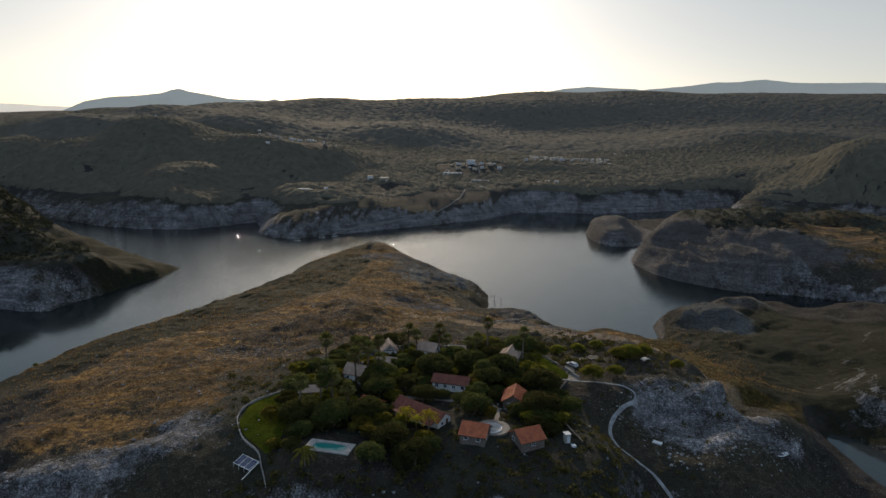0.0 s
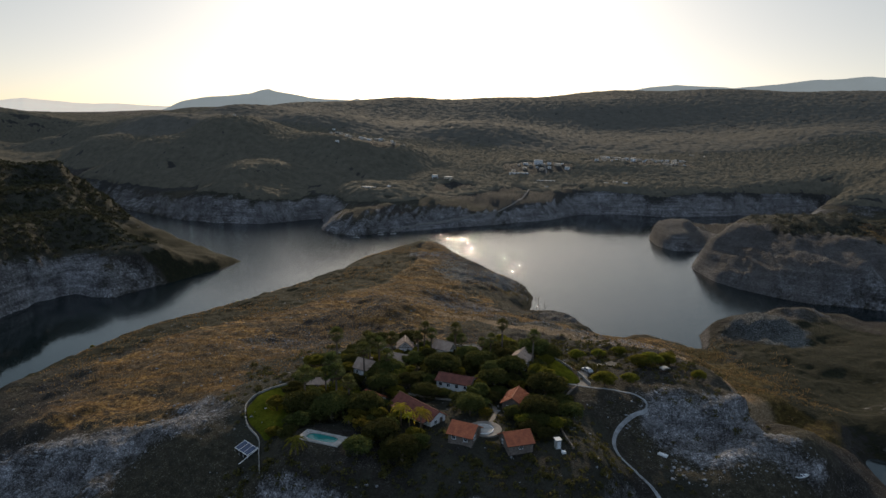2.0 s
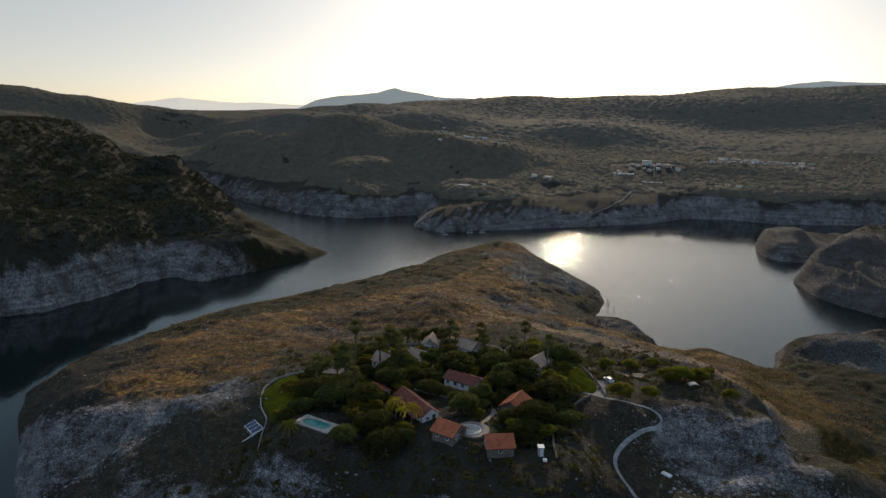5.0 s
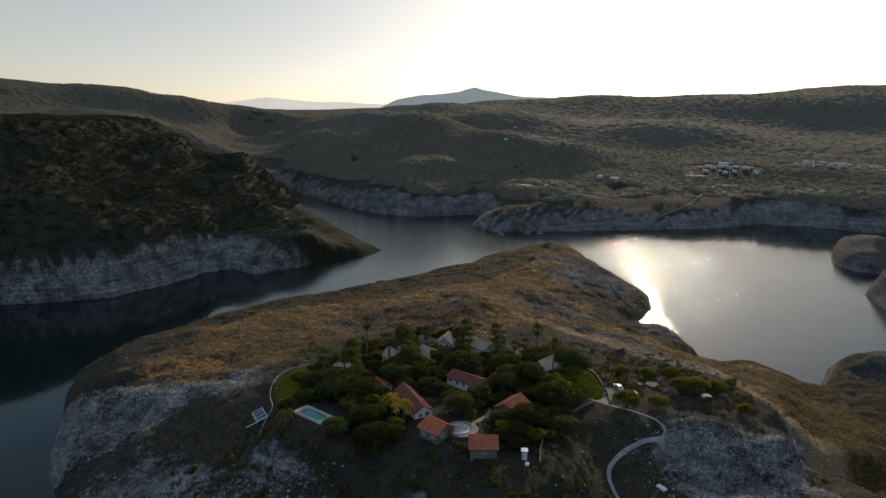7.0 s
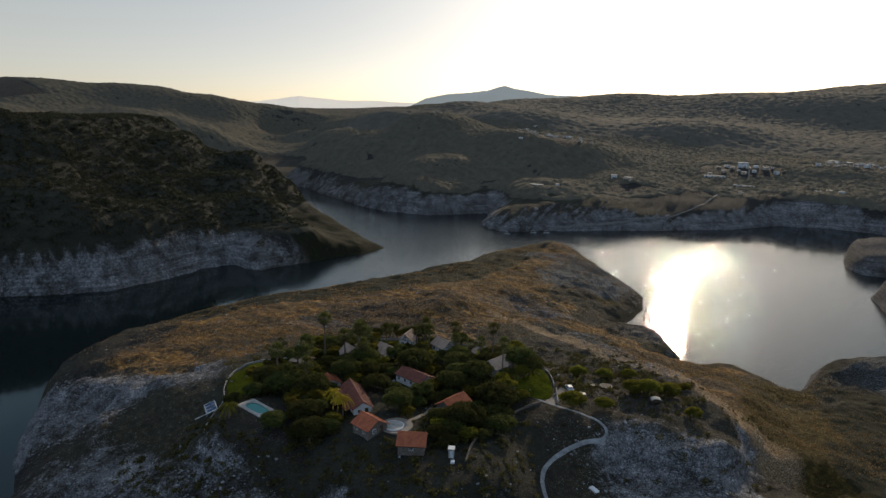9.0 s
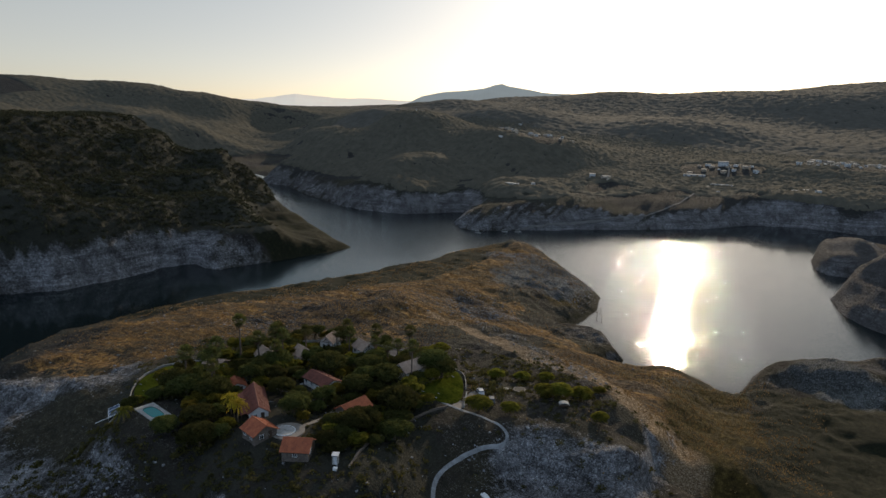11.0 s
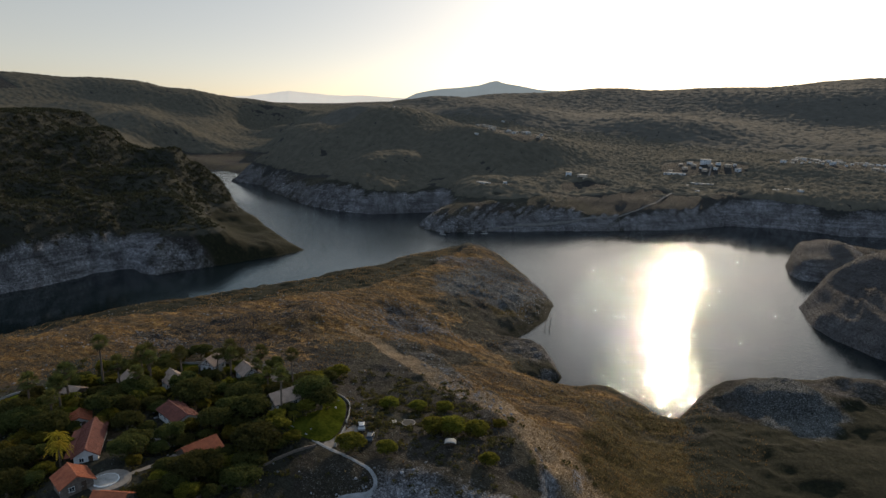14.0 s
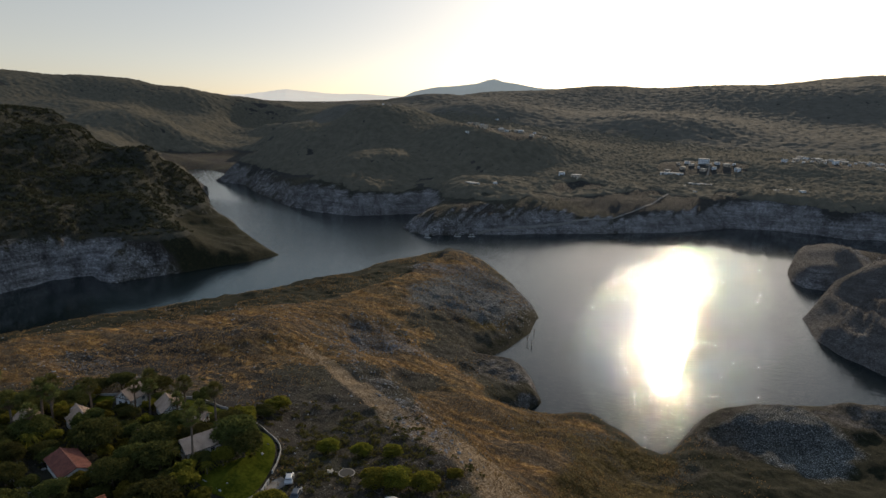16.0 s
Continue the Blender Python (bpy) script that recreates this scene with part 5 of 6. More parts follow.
def slab(x, y, turn, sx, sy, label, mat):
    ob = root("concrete_slab", on_ground(x, y, turn), label, "slab")
    box_part("top", sx, sy, 0.5, pose(0, 0, 0.15), mat, ob, bevel=0.06)
    box_part("base", sx * 0.8, sy * 0.8, 1.0, pose(0, 0, -0.5), CONCRETE, ob)
    return ob


slab(62, 171, -35, 2.6, 1.3, "pale concrete slab on the hillside", PAINT)


def beached_boat(x, y, turn):
    ob = root("rowing_boat", on_ground(x, y, turn), "small white boat lying on dry ground", "boat")
    co, faces, n = [], [], 9
    for i in range(n):
        t = i / (n - 1)
        w = 0.75 * math.sin(math.pi * (0.12 + 0.80 * t)) ** 0.7
        for yy, zz in ((-w, 0.62), (-w * 0.75, 0.15), (0, 0.0), (w * 0.75, 0.15), (w, 0.62)):
            co.append((-2.2 + 4.4 * t, yy, zz + 0.14 * (2 * t - 1) ** 2))
    for i in range(n - 1):
        for j in range(4):
            faces.append((i * 5 + j, i * 5 + j + 1, i * 5 + j + 6, i * 5 + j + 5))
    hull = sheet("hull", co, faces, PAINT, ob, "", True)
    hull.modifiers.new("thick", "SOLIDIFY").thickness = 0.05
    for px in (-1.0, 0.0, 1.0):
        box_part("thwart", 0.25, 1.15, 0.05, pose(px, 0, 0.5), BLUE_PANEL, ob)
    return ob


beached_boat(99.5, 173.5, 20)


# ---------------------------------------------------------------- plants of the compound
def limbs_of(ob, rng, base, top, spread, count, r):
    for k in range(count):
        a = 2 * math.pi * (k + rng.uniform(0, 0.6)) / count
        mid = (base[0] + math.cos(a) * spread * 0.45, base[1] + math.sin(a) * spread * 0.45, base[2] + (top - base[2]) * 0.55)
        tip = (base[0] + math.cos(a) * spread, base[1] + math.sin(a) * spread, top - rng.uniform(0, 0.25) * (top - base[2]))
        bm = tube(bmesh.new(), base, mid, r, r * 0.6, 6)
        part("limb", tube(bm, mid, tip, r * 0.6, r * 0.2, 5), BARK, ob)


def tree(seed, radius, tall, mat, label, dome=True, leaves=8000, m=None):
    """A broad tree: a tapered trunk, limbs and a crown of separate tufts with gaps."""
    rng = np.random.default_rng(seed)
    ob = root("tree", m or pose(0, 0, 0), label, "tree", "trees of the compound")
    fork = tall * 0.28
    part("trunk", tube(bmesh.new(), (0, 0, -0.8), (rng.uniform(-0.2, 0.2), rng.uniform(-0.2, 0.2), fork + 0.1), radius * 0.075, radius * 0.055, 8), BARK, ob)
    limbs_of(ob, rng, (0, 0, fork), tall * 0.8, radius * 0.7, 5, radius * 0.045)
    blobs = []
    for k in range(30):
        a, q = rng.uniform(0, 2 * math.pi), math.sqrt(rng.uniform(0, 1)) * 0.72
        lift = (1 - q * q * (0.75 if dome else 0.3)) * (0.62 if dome else rng.uniform(0.5, 0.8))
        size = radius * rng.uniform(0.24, 0.42)
        blobs.append((math.cos(a) * q * radius, math.sin(a) * q * radius, tall * (0.22 + lift) - size * 0.3, size, size * 0.72))
    blobs.append((0, 0, tall * 0.42, radius * 0.82, tall * 0.40 if dome else tall * 0.48))
    pts = crown_points(rng, leaves, blobs)
    co, faces = leaves_at(rng, pts, 0.175 * (radius / 4) ** 0.4)
    sheet("crown", co, faces, mat, ob)
    return ob


def fan_palm(seed, tall, m, label):
    """A fan palm: ringed trunk, a skirt of dry leaves and a round head of fans."""
    rng = np.random.default_rng(seed)
    ob = root("fan_palm", m, label, "palm", "fan palms")
    bm = bmesh.new()
    lean = Vector((rng.uniform(-0.25, 0.25), rng.uniform(-0.25, 0.25), 0))
    for k in range(5):
        a, b = k / 5, (k + 1) / 5
        tube(bm, lean * a * a + Vector((0, 0, tall * a - 0.6 * (k == 0))), lean * b * b + Vector((0, 0, tall * b)), 0.30 - 0.10 * a, 0.29 - 0.10 * b, 8)
    part("trunk", bm, BARK, ob)
    top = np.array([lean.x, lean.y, tall])

    def fans(count, low, high, reach, size, droop):
        co, faces = [], []
        for k in range(count):
            a, e = rng.uniform(0, 2 * math.pi), radians(rng.uniform(low, high))
            way = np.array([math.cos(a) * math.cos(e), math.sin(a) * math.cos(e), math.sin(e)])
            side = np.array([-math.sin(a), math.cos(a), 0])
            up = np.cross(way, side)
            hub = top + way * reach * rng.uniform(0.8, 1.1)
            i = len(co)
            co += [top + side * 0.03, top - side * 0.03, hub]
            faces.append((i, i + 1, i + 2))
            for j in range(9):
                f = radians(-100 + 25 * j)
                tip = hub + (way * math.cos(f) + side * math.sin(f)) * size * rng.uniform(0.85, 1.1) - np.array([0, 0, droop * rng.uniform(0.6, 1.3)])
                g = radians(-100 + 25 * j + 15)
                w = hub + (way * math.cos(g) + side * math.sin(g)) * size * 0.55 - up * 0.06
                i = len(co)
                co += [hub, tip, w]
                faces.append((i, i + 1, i + 2))
        return np.array(co), faces
    co, faces = fans(56, -28, 88, 1.45, 1.2, 0.18)
    sheet("crown", co, faces, PALM_LEAVES, ob)
    co, faces = fans(24, -80, -38, 0.95, 0.9, 0.6)
    sheet("dry_skirt", co, faces, DEAD_LEAVES, ob, "drooping dry brown leaves")
    return ob


def feather_palm(seed, tall, m, label, mat, fronds=15, reach=2.4):
    """A feather palm: arching fronds with two rows of leaflets."""
    rng = np.random.default_rng(seed)
    ob = root("feather_palm", m, label, "palm", "feather palms")
    part("trunk", tube(bmesh.new(), (0, 0, -0.6), (0.1, 0, tall), 0.19, 0.13, 8), BARK, ob)
    co, faces = [], []
    for k in range(fronds):
        a, e = 2 * math.pi * (k + rng.uniform(0, 0.7)) / fronds, radians(rng.uniform(15, 75))
        out = np.array([math.cos(a), math.sin(a), 0])
        side = np.array([-math.sin(a), math.cos(a), 0])
        spine = [np.array([0.1, 0, tall]) + out * reach * t * math.cos(e * (1 - 0.5 * t)) + np.array([0, 0, reach * (t * math.sin(e) - 0.95 * t * t)]) for t in np.linspace(0, 1, 11)]
        for j in range(1, 11):
            for s in (-1, 1):
                i = len(co)
                tip = spine[j] + side * s * 0.75 * (1.1 - j / 13) + (spine[j] - spine[j - 1]) * 0.8 - np.array([0, 0, 0.25])
                co += [spine[j - 1], spine[j], tip]
                faces.append((i, i + 1, i + 2))
    sheet("crown", np.array(co), faces, mat, ob)
    return ob


HOUSE_SPOTS = [(h[0], h[1], max(h[3], h[4]) * 0.5 + 1.0) for h in HOUSES] + [(-26, 147.6, 8.5), (13.5, 155, 5.0), (32, 151, 3), (-48, 151, 5), (4, 176.5, 3.5), (-1, 178, 3), (4, 159, 3), (18, 167.5, 2.5), (26, 198, 3), (-23, 186, 3), (-14, 193.5, 3.2), (-12, 206.5, 3), (0.5, 208, 3), (24, 195.5, 2.5)]


def beside(x, y, gap):
    """The place itself, or the nearest one clear of the houses."""
    for a, b, r in HOUSE_SPOTS:
        q = math.hypot(x - a, y - b)
        if q < r + gap:
            x, y = a + (x - a) * (r + gap) / max(q, 0.1), b + (y - b) * (r + gap) / max(q, 0.1)
    return x, y


TREE_LABEL = "dense dark green garden tree"
kinds = [tree(3, 3.6, 5.0, LEAVES, TREE_LABEL, True, m=on_ground(9.5, 163.0, 0, 0.2, 1.30)), tree(4, 3.2, 5.2, LEAVES, TREE_LABEL, False, m=on_ground(-10, 178, 0, 0.2)),
         tree(5, 3.0, 4.4, LEAVES, "broad dark green tree with open crown", True, m=on_ground(21, 164, 0, 0.2)), tree(6, 2.6, 4.8, LIGHT_LEAVES, "yellow-green garden tree in backlight", False, m=on_ground(-15, 158, 0, 0.2)),
         tree(7, 2.2, 3.2, LIGHT_LEAVES, "low yellow-green rounded shrub tree", True, m=on_ground(80.0, 208.0, 0, 0.2, 1.15))]
GARDEN_TREES = [(0, -4.6, 172.8, 0.80), (0, 27.0, 207.5, 1.15), (3, 30.5, 200, 0.9), (2, 33.5, 176, 1.3), (0, 30, 182, 1.2), (0, 28, 166, 1.1), (3, 30, 190, 1.0), (1, 14, 190, 1.1), (2, 12, 169, 0.75),
                (0, -2, 192, 1.2), (1, -14, 196, 1.1), (0, 10, 199, 1.1), (2, 5, 205, 1.0), (1, -8, 205, 0.9), (4, 14.8, 235, 1.2), (2, 16, 228, 0.9), (0, 36, 171, 0.9)]
LAWN_TREES = [(3, -20, 198, 1.0), (0, -38, 165, 1.1), (1, -43, 172, 1.0), (3, -46, 166, 0.9), (2, -35, 156, 1.0), (0, -28, 160, 1.1), (1, -20, 180, 1.15), (2, -28, 181, 1.0), (0, -39, 180.5, 0.9),
              (1, -37.5, 172, 0.95), (3, -40.5, 164, 0.8), (2, -37.5, 157, 0.9), (4, -42, 153.5, 0.8), (1, -36, 147, 0.7)]
SLOPE_TREES = [(4, 48.5, 195.3, 1.3), (4, 56.7, 198.7, 0.95), (2, 25, 157, 0.9), (0, -12, 150, 0.9), (3, -18, 152, 0.8), (4, 62, 213.3, 1.2), (4, 66, 215.5, 1.3), (4, 71.5, 218.5, 1.2), (4, 50, 225.6, 0.9),
               (4, 57.4, 228, 0.9), (4, 42.2, 222.6, 1.0), (4, 74.7, 227, 0.7), (4, -14, 149, 1.0), (2, -9, 146.5, 0.8), (0, -16.5, 142.5, 0.75), (4, -4, 151.5, 0.9), 
               (2, 29, 155, 0.8)]
CLOSE_TREES = [(0, 26.4, 169.0, 0.95), (0, 25.8, 172.9, 0.9), (2, 25.6, 177.4, 0.95), (1, 27.4, 197.0, 0.85), (2, 18.6, 196.8, 0.85), (2, -15.4, 208.6, 0.8), (1, -1.2, 209.2, 0.72), (0, 8.6, 210.4, 0.7), (2, -22.0, 185.6, 0.8), (3, -35.6, 175.4, 0.85), (1, -16.4, 165.6, 0.9),
               (2, -12.8, 193.0, 0.7), (0, 0.8, 174.8, 0.55), (3, 8.6, 177.4, 0.55), (3, -9.6, 160.6, 0.8)]
taken = [(9.5, 163, 4.5), (-10, 178, 3), (21, 164, 3), (-15, 158, 2.6), (48.5, 195.3, 2.5)]
for k, x, y, s in GARDEN_TREES + LAWN_TREES + SLOPE_TREES:
    s *= 1.2
    x, y = beside(x, y, 0.8)
    copy_thing(kinds[k], on_ground(x, y, (x * 37 + y * 11) % 360, 0.2, s) @ Matrix.Diagonal((1, 1, 0.85, 1)))
    taken.append((x, y, 2.8 * s))
for k, x, y, s in CLOSE_TREES:
    copy_thing(kinds[k], on_ground(x, y, (x * 41 + y * 13) % 360, 0.2, s) @ Matrix.Diagonal((1, 1, 0.85, 1)))
    taken.append((x, y, 2.8 * s))
rng = np.random.default_rng(21)
LAWN_SPOTS = [(-50, 172, 7), (-46, 181, 6), (-46, 160, 5), (37, 203, 5), (36, 196, 5), (28, 215, 4.5), (-6, 220, 5), (5, 221, 5), (-26, 211, 3)]
count = 0
for _ in range(2500):
    x, y = rng.uniform(-46, 38), rng.uniform(143, 224)
    if ((x + 4) / 44) ** 2 + ((y - 184) / 42) ** 2 > 1 or (y < 156 and -2 < x < 34):
        continue
    s = rng.uniform(0.75, 1.3)
    if any(math.hypot(x - a, y - b) < r + 1.5 * s for a, b, r in HOUSE_SPOTS) or any(math.hypot(x - a, y - b) < (r + 2.6 * s) * 0.62 for a, b, r in taken) or any(math.hypot(x - a, y - b) < r for a, b, r in LAWN_SPOTS):
        continue
    copy_thing(kinds[int(rng.choice([0, 1, 2, 3, 4], p=[0.26, 0.22, 0.20, 0.20, 0.12]))], on_ground(x, y, rng.uniform(0, 360), 0.2, s) @ Matrix.Diagonal((1, 1, rng.uniform(0.7, 0.95), 1)))
    taken.append((x, y, 2.8 * s))
    count += 1
    if count > 105:
        break

fan = fan_palm(11, 12.2, on_ground(16.1, 211.7), "tall fan palm with brown leaf skirt")
fan_small = fan_palm(12, 8.6, on_ground(-25.0, 166.5), "fan palm with shaggy round head")
PALMS = [(0, -34.4, 187.4, 0.98), (0, 24.2, 199.0, 0.82), (1, -38.5, 168.5, 1.02), (1, -32.4, 175.7, 1.08), (1, -30.2, 172.0, 0.98), (1, -33.6, 172.6, 0.86), (1, -11.0, 213.9, 0.92), (1, -8.2, 211.6, 0.80), (1, -12.6, 210.6, 0.72), (1, -0.4, 216.6, 0.92),
         (1, 2.2, 212.0, 0.74), (1, 9.6, 208.6, 0.72), (1, 12.2, 210.0, 0.78), (1, -25.6, 193.8, 1.0), (1, -22.6, 194.6, 0.92), (1, -27.4, 197.4, 0.98), (1, -24.0, 186.2, 0.95), (1, -20.2, 203.4, 0.86), (1, -18.4, 187.0, 0.8)]
for which, x, y, s in PALMS:
    x, y = beside(x, y, -0.4)
    copy_thing((fan, fan_small)[which], on_ground(x, y, (x * 53 + y * 29) % 360, 0.0, 1.18 * s))
gold = feather_palm(31, 5.8, on_ground(-2.8, 154.6), "golden backlit feather palm beside the house", BACKLIT_PALM, 24, 3.0)
for x, y, s in [(-8.6, 157.8, 0.95), (-6.0, 156.4, 0.7)]:
    copy_thing(gold, on_ground(x, y, 70, 0, s))
green = feather_palm(33, 3.0, on_ground(27, 169.5), "green feather palm by the red-roofed cottage", LIGHT_LEAVES, 18, 2.4)
for x, y, s in [(24, 168, 0.9), (-9, 160, 0.9), (-13, 166, 0.9), (-22, 155, 0.8), (30, 196, 0.9), (20, 196, 0.9), (-38, 151, 0.8), (27, 178, 0.8), (-18, 163, 0.9), (-29.8, 143.8, 1.3), (-32, 176, 1.3), (-27, 175, 1.2), (-14, 184, 1.3), (-6, 190, 1.2), (-18, 190, 1.3), (12, 193, 1.2), (31, 186, 1.1), (29, 172, 1.3), (-8, 166.5, 1.2), (-36, 169, 1.2), (10, 206, 1.2), (-12, 152.5, 1.0), (-20, 158, 1.0)]:
    x, y = beside(x, y, -0.3)
    copy_thing(green, on_ground(x, y, (x * 31) % 360, 0, s))


# ---------------------------------------------------------------- scrub, grass and stones
def stuff(name, co, faces, mat, label, category):
    ob = sheet(name, np.zeros((0, 3)), [], mat)
    mesh = ob.data
    k = faces.shape[1]
    mesh.vertices.add(len(co))
    mesh.vertices.foreach_set("co", np.asarray(co, float).ravel())
    mesh.loops.add(faces.size)
    mesh.loops.foreach_set("vertex_index", faces.ravel().astype(np.int32))
    mesh.polygons.add(len(faces))
    mesh.polygons.foreach_set("loop_start", np.arange(len(faces), dtype=np.int32) * k)
    mesh.update(calc_edges=True)
    return tagged(ob, label, category, kind="stuff")


def bushes(name, seed, x, y, size, tufts, mat, label, leaf=0.42):
    """Low bushes at the places: each a dome of leafy tufts."""
    rng = np.random.default_rng(seed)
    n = len(x)
    v = rng.normal(size=(n, tufts, 3))
    v /= np.linalg.norm(v, axis=2)[..., None]
    v[..., 2] = np.abs(v[..., 2]) * 0.85
    r = rng.uniform(0.55, 1.05, (n, tufts, 1))
    base = np.stack([x, y, ground_z(x, y) - 0.1 * size], 1)
    pts = (base[:, None] + v * r * size[:, None, None]).reshape(-1, 3)
    co, faces = leaves_at(rng, pts, np.repeat(size, tufts) * leaf)
    return stuff(name, co, faces, mat, label, "scrub")


rng = np.random.default_rng(5)


def scatter(rng, n, x0, x1, y0, y1, keep):
    x, y = rng.uniform(x0, x1, n), rng.uniform(y0, y1, n)
    k = rng.uniform(0, 1, n) < keep(x, y)
    return x[k], y[k]


def wild_cover(x, y):
    """How thickly scrub stands on the hills outside the peninsula."""
    z, d = ground_z(x, y), shore_distance(x, y)
    out = outside(x, y)
    ragged = fbm(x, y, 60, 4, 41) - 0.5
    patch = smooth(fbm(x, y, 90, 3, 57), 0.30, 0.55)
    return np.where(d > 4, smooth(out, 20, 60) * smooth(z + ragged * 14 - tide_line(x, y), 20, 29), 0) * (0.62 + 0.38 * patch) * (1 - near(x, y, 210, 478, 75, 62, 0, 0.5) * (1 - near(x, y, 236, 498, 62, 34, -25, 0.8)))


x, y = scatter(rng, 21000, -520, -215, 150, 640, wild_cover)
bushes("scrub", 61, x, y, rng.uniform(1.1, 2.4, len(x)), 22, HEADLAND_LEAVES, "dense dark dry scrub on the headland", 0.36)
x, y = scatter(rng, 9000, 150, 480, 200, 640, wild_cover)
bushes("scrub", 64, x, y, rng.uniform(1.0, 2.4, len(x)), 22, SCRUB_LEAVES, "scrub on top of the rocky shore")


def crowns(x, y, cell, seed):
    """Rounded crowns standing side by side, one in each jittered cell: height above the soil, 0 to 1."""
    i, j = np.floor(x / cell), np.floor(y / cell)
    top = np.zeros_like(x)
    for a in (-1, 0, 1):
        for b in (-1, 0, 1):
            p, q = (i + a).astype(np.int64), (j + b).astype(np.int64)
            h = (p * 374761393 + q * 668265263 + seed * 982451653) & 0x7FFFFFFF
            h = ((h ^ (h >> 13)) * 1274126177) & 0x7FFFFFFF
            u, v, w = (h & 1023) / 1023, ((h >> 10) & 1023) / 1023, ((h >> 20) & 1023) / 1023
            cx, cy, r = (i + a + 0.15 + 0.7 * u) * cell, (j + b + 0.15 + 0.7 * v) * cell, cell * (0.42 + 0.42 * w)
            top = np.maximum(top, (0.45 + 0.55 * w) * np.sqrt(np.maximum(0, 1 - ((x - cx) ** 2 + (y - cy) ** 2) / r ** 2)))
    return top


def town_land(x, y):
    """Ground cleared for houses, yards and fields on the far shore."""
    return np.clip(near(x, y, 195, 1025, 95, 62, 0, 0.5) + near(x, y, 36, 950, 62, 50, 0, 0.4) + near(x, y, -205, 905, 70, 45, 0, 0.6) + 0.36 * near(x, y, 10, 770, 170, 90, 15, 0.5) + near(x, y, -412, 928, 30, 14), 0, 1)


def woods(x0, x1, y0, y1, step, cell, tall, mat, label):
    """Low dry woods that cover a hillside: one uneven sheet of crowns, sunk below the soil in the clearings."""
    xs, ys = np.arange(x0, x1, step), np.arange(y0, y1, step * 1.1)
    gx, gy = np.meshgrid(xs, ys)
    gx, gy = gx + (value_noise(gx * 3.1, gy * 3.1, 5) - 0.5) * step * 0.5, gy + (value_noise(gx * 3.1, gy * 3.1, 6) - 0.5) * step * 0.5
    x, y = gx.ravel(), gy.ravel()
    ragged = fbm(x, y, 60, 4, 41) - 0.5
    z = ground_z(x, y)
    grown = smooth(shore_distance(x, y), 4, 14) * smooth(z + ragged * 14 - tide_line(x, y), 21, 27) * (1 - 0.9 * smooth(town_land(x, y) + 1.6 * (fbm(x, y, 24, 3, 83) - 0.5), 0.3, 0.7))
    grown = grown * smooth(y, y0, y0 + 22) * smooth(x, x0, x0 + 22) * (1 - smooth(x, x1 - 24, x1)) * (0.8 + 0.2 * smooth(fbm(x, y, 110, 3, 57), 0.34, 0.5))
    lift = crowns(x, y, cell, 3) * tall + tall * (0.3 * fbm(x, y, cell * 0.5, 2, 71) + 0.55 * np.random.default_rng(77).uniform(0, 1, x.shape) ** 2)
    top = z + lift * grown - 0.25 * tall - 3.0 * (1 - smooth(grown, 0.05, 0.5))
    nx, ny = len(xs), len(ys)
    i = np.arange((nx - 1) * (ny - 1))
    a = i // (nx - 1) * nx + i % (nx - 1)
    quads = np.stack([a, a + 1, a + nx + 1, a + nx], -1)
    quads = quads[(grown[quads] > 0.05).any(1)]
    used, flat = np.unique(quads, return_inverse=True)
    ob = stuff("woods", np.stack([x, y, top], 1)[used], flat.reshape(-1, 4), mat, label, "woods")
    ob.data.polygons.foreach_set("use_smooth", np.ones(len(quads), bool))
    return ob


woods(-780, 720, 640, 1190, 1.9, 4.6, 2.6, WOODS, "dark dry low woods covering the hills of the far shore")
woods(-900, 1500, 1160, 2300, 4.0, 9.0, 3.2, RIDGE_WOODS, "distant woods on the plateau, greyed for haze")
woods(-2150, -870, 1160, 2300, 4.4, 9.5, 4.0, WOODS, "distant dark woods on the ridges")
woods(-1800, -740, 560, 1190, 3.8, 9.0, 3.6, WOODS, "dusty scrub woods covering the side valley")


def yard_cover(x, y):
    return np.clip(0.95 * near(x, y, 64, 220, 36, 22) + 0.4 * near(x, y, 30, 236, 40, 16) + 0.8 * near(x, y, 12, 137, 66, 18) + 0.6 * near(x, y, -2, 185, 58, 50) + 0.25 * near(x, y, 80, 200, 26, 20), 0, 1) * (ground_z(x, y) > 3)


x, y = scatter(rng, 7000, -70, 110, 115, 255, yard_cover)
clear = np.array([all(math.hypot(a - p, b - q) > r + 0.5 for p, q, r in HOUSE_SPOTS + LAWN_SPOTS) for a, b in zip(x, y)])
road_line = along([(27, 194), (43, 193.5), (56, 191.3), (60, 189), (59.5, 186), (49.5, 177), (48.2, 171), (54, 159), (66, 144)], 2)
clear &= np.min(np.hypot(x[:, None] - road_line[:, 0], y[:, None] - road_line[:, 1]), 1) > 2.2
x, y = x[clear], y[clear]
bushes("undergrowth", 66, x, y, rng.uniform(0.35, 1.0, len(x)) + 0.9 * rng.uniform(0, 1, len(x)) ** 6, 34, SCRUB_GREEN, "low olive bushes and undergrowth round the houses", 0.3)


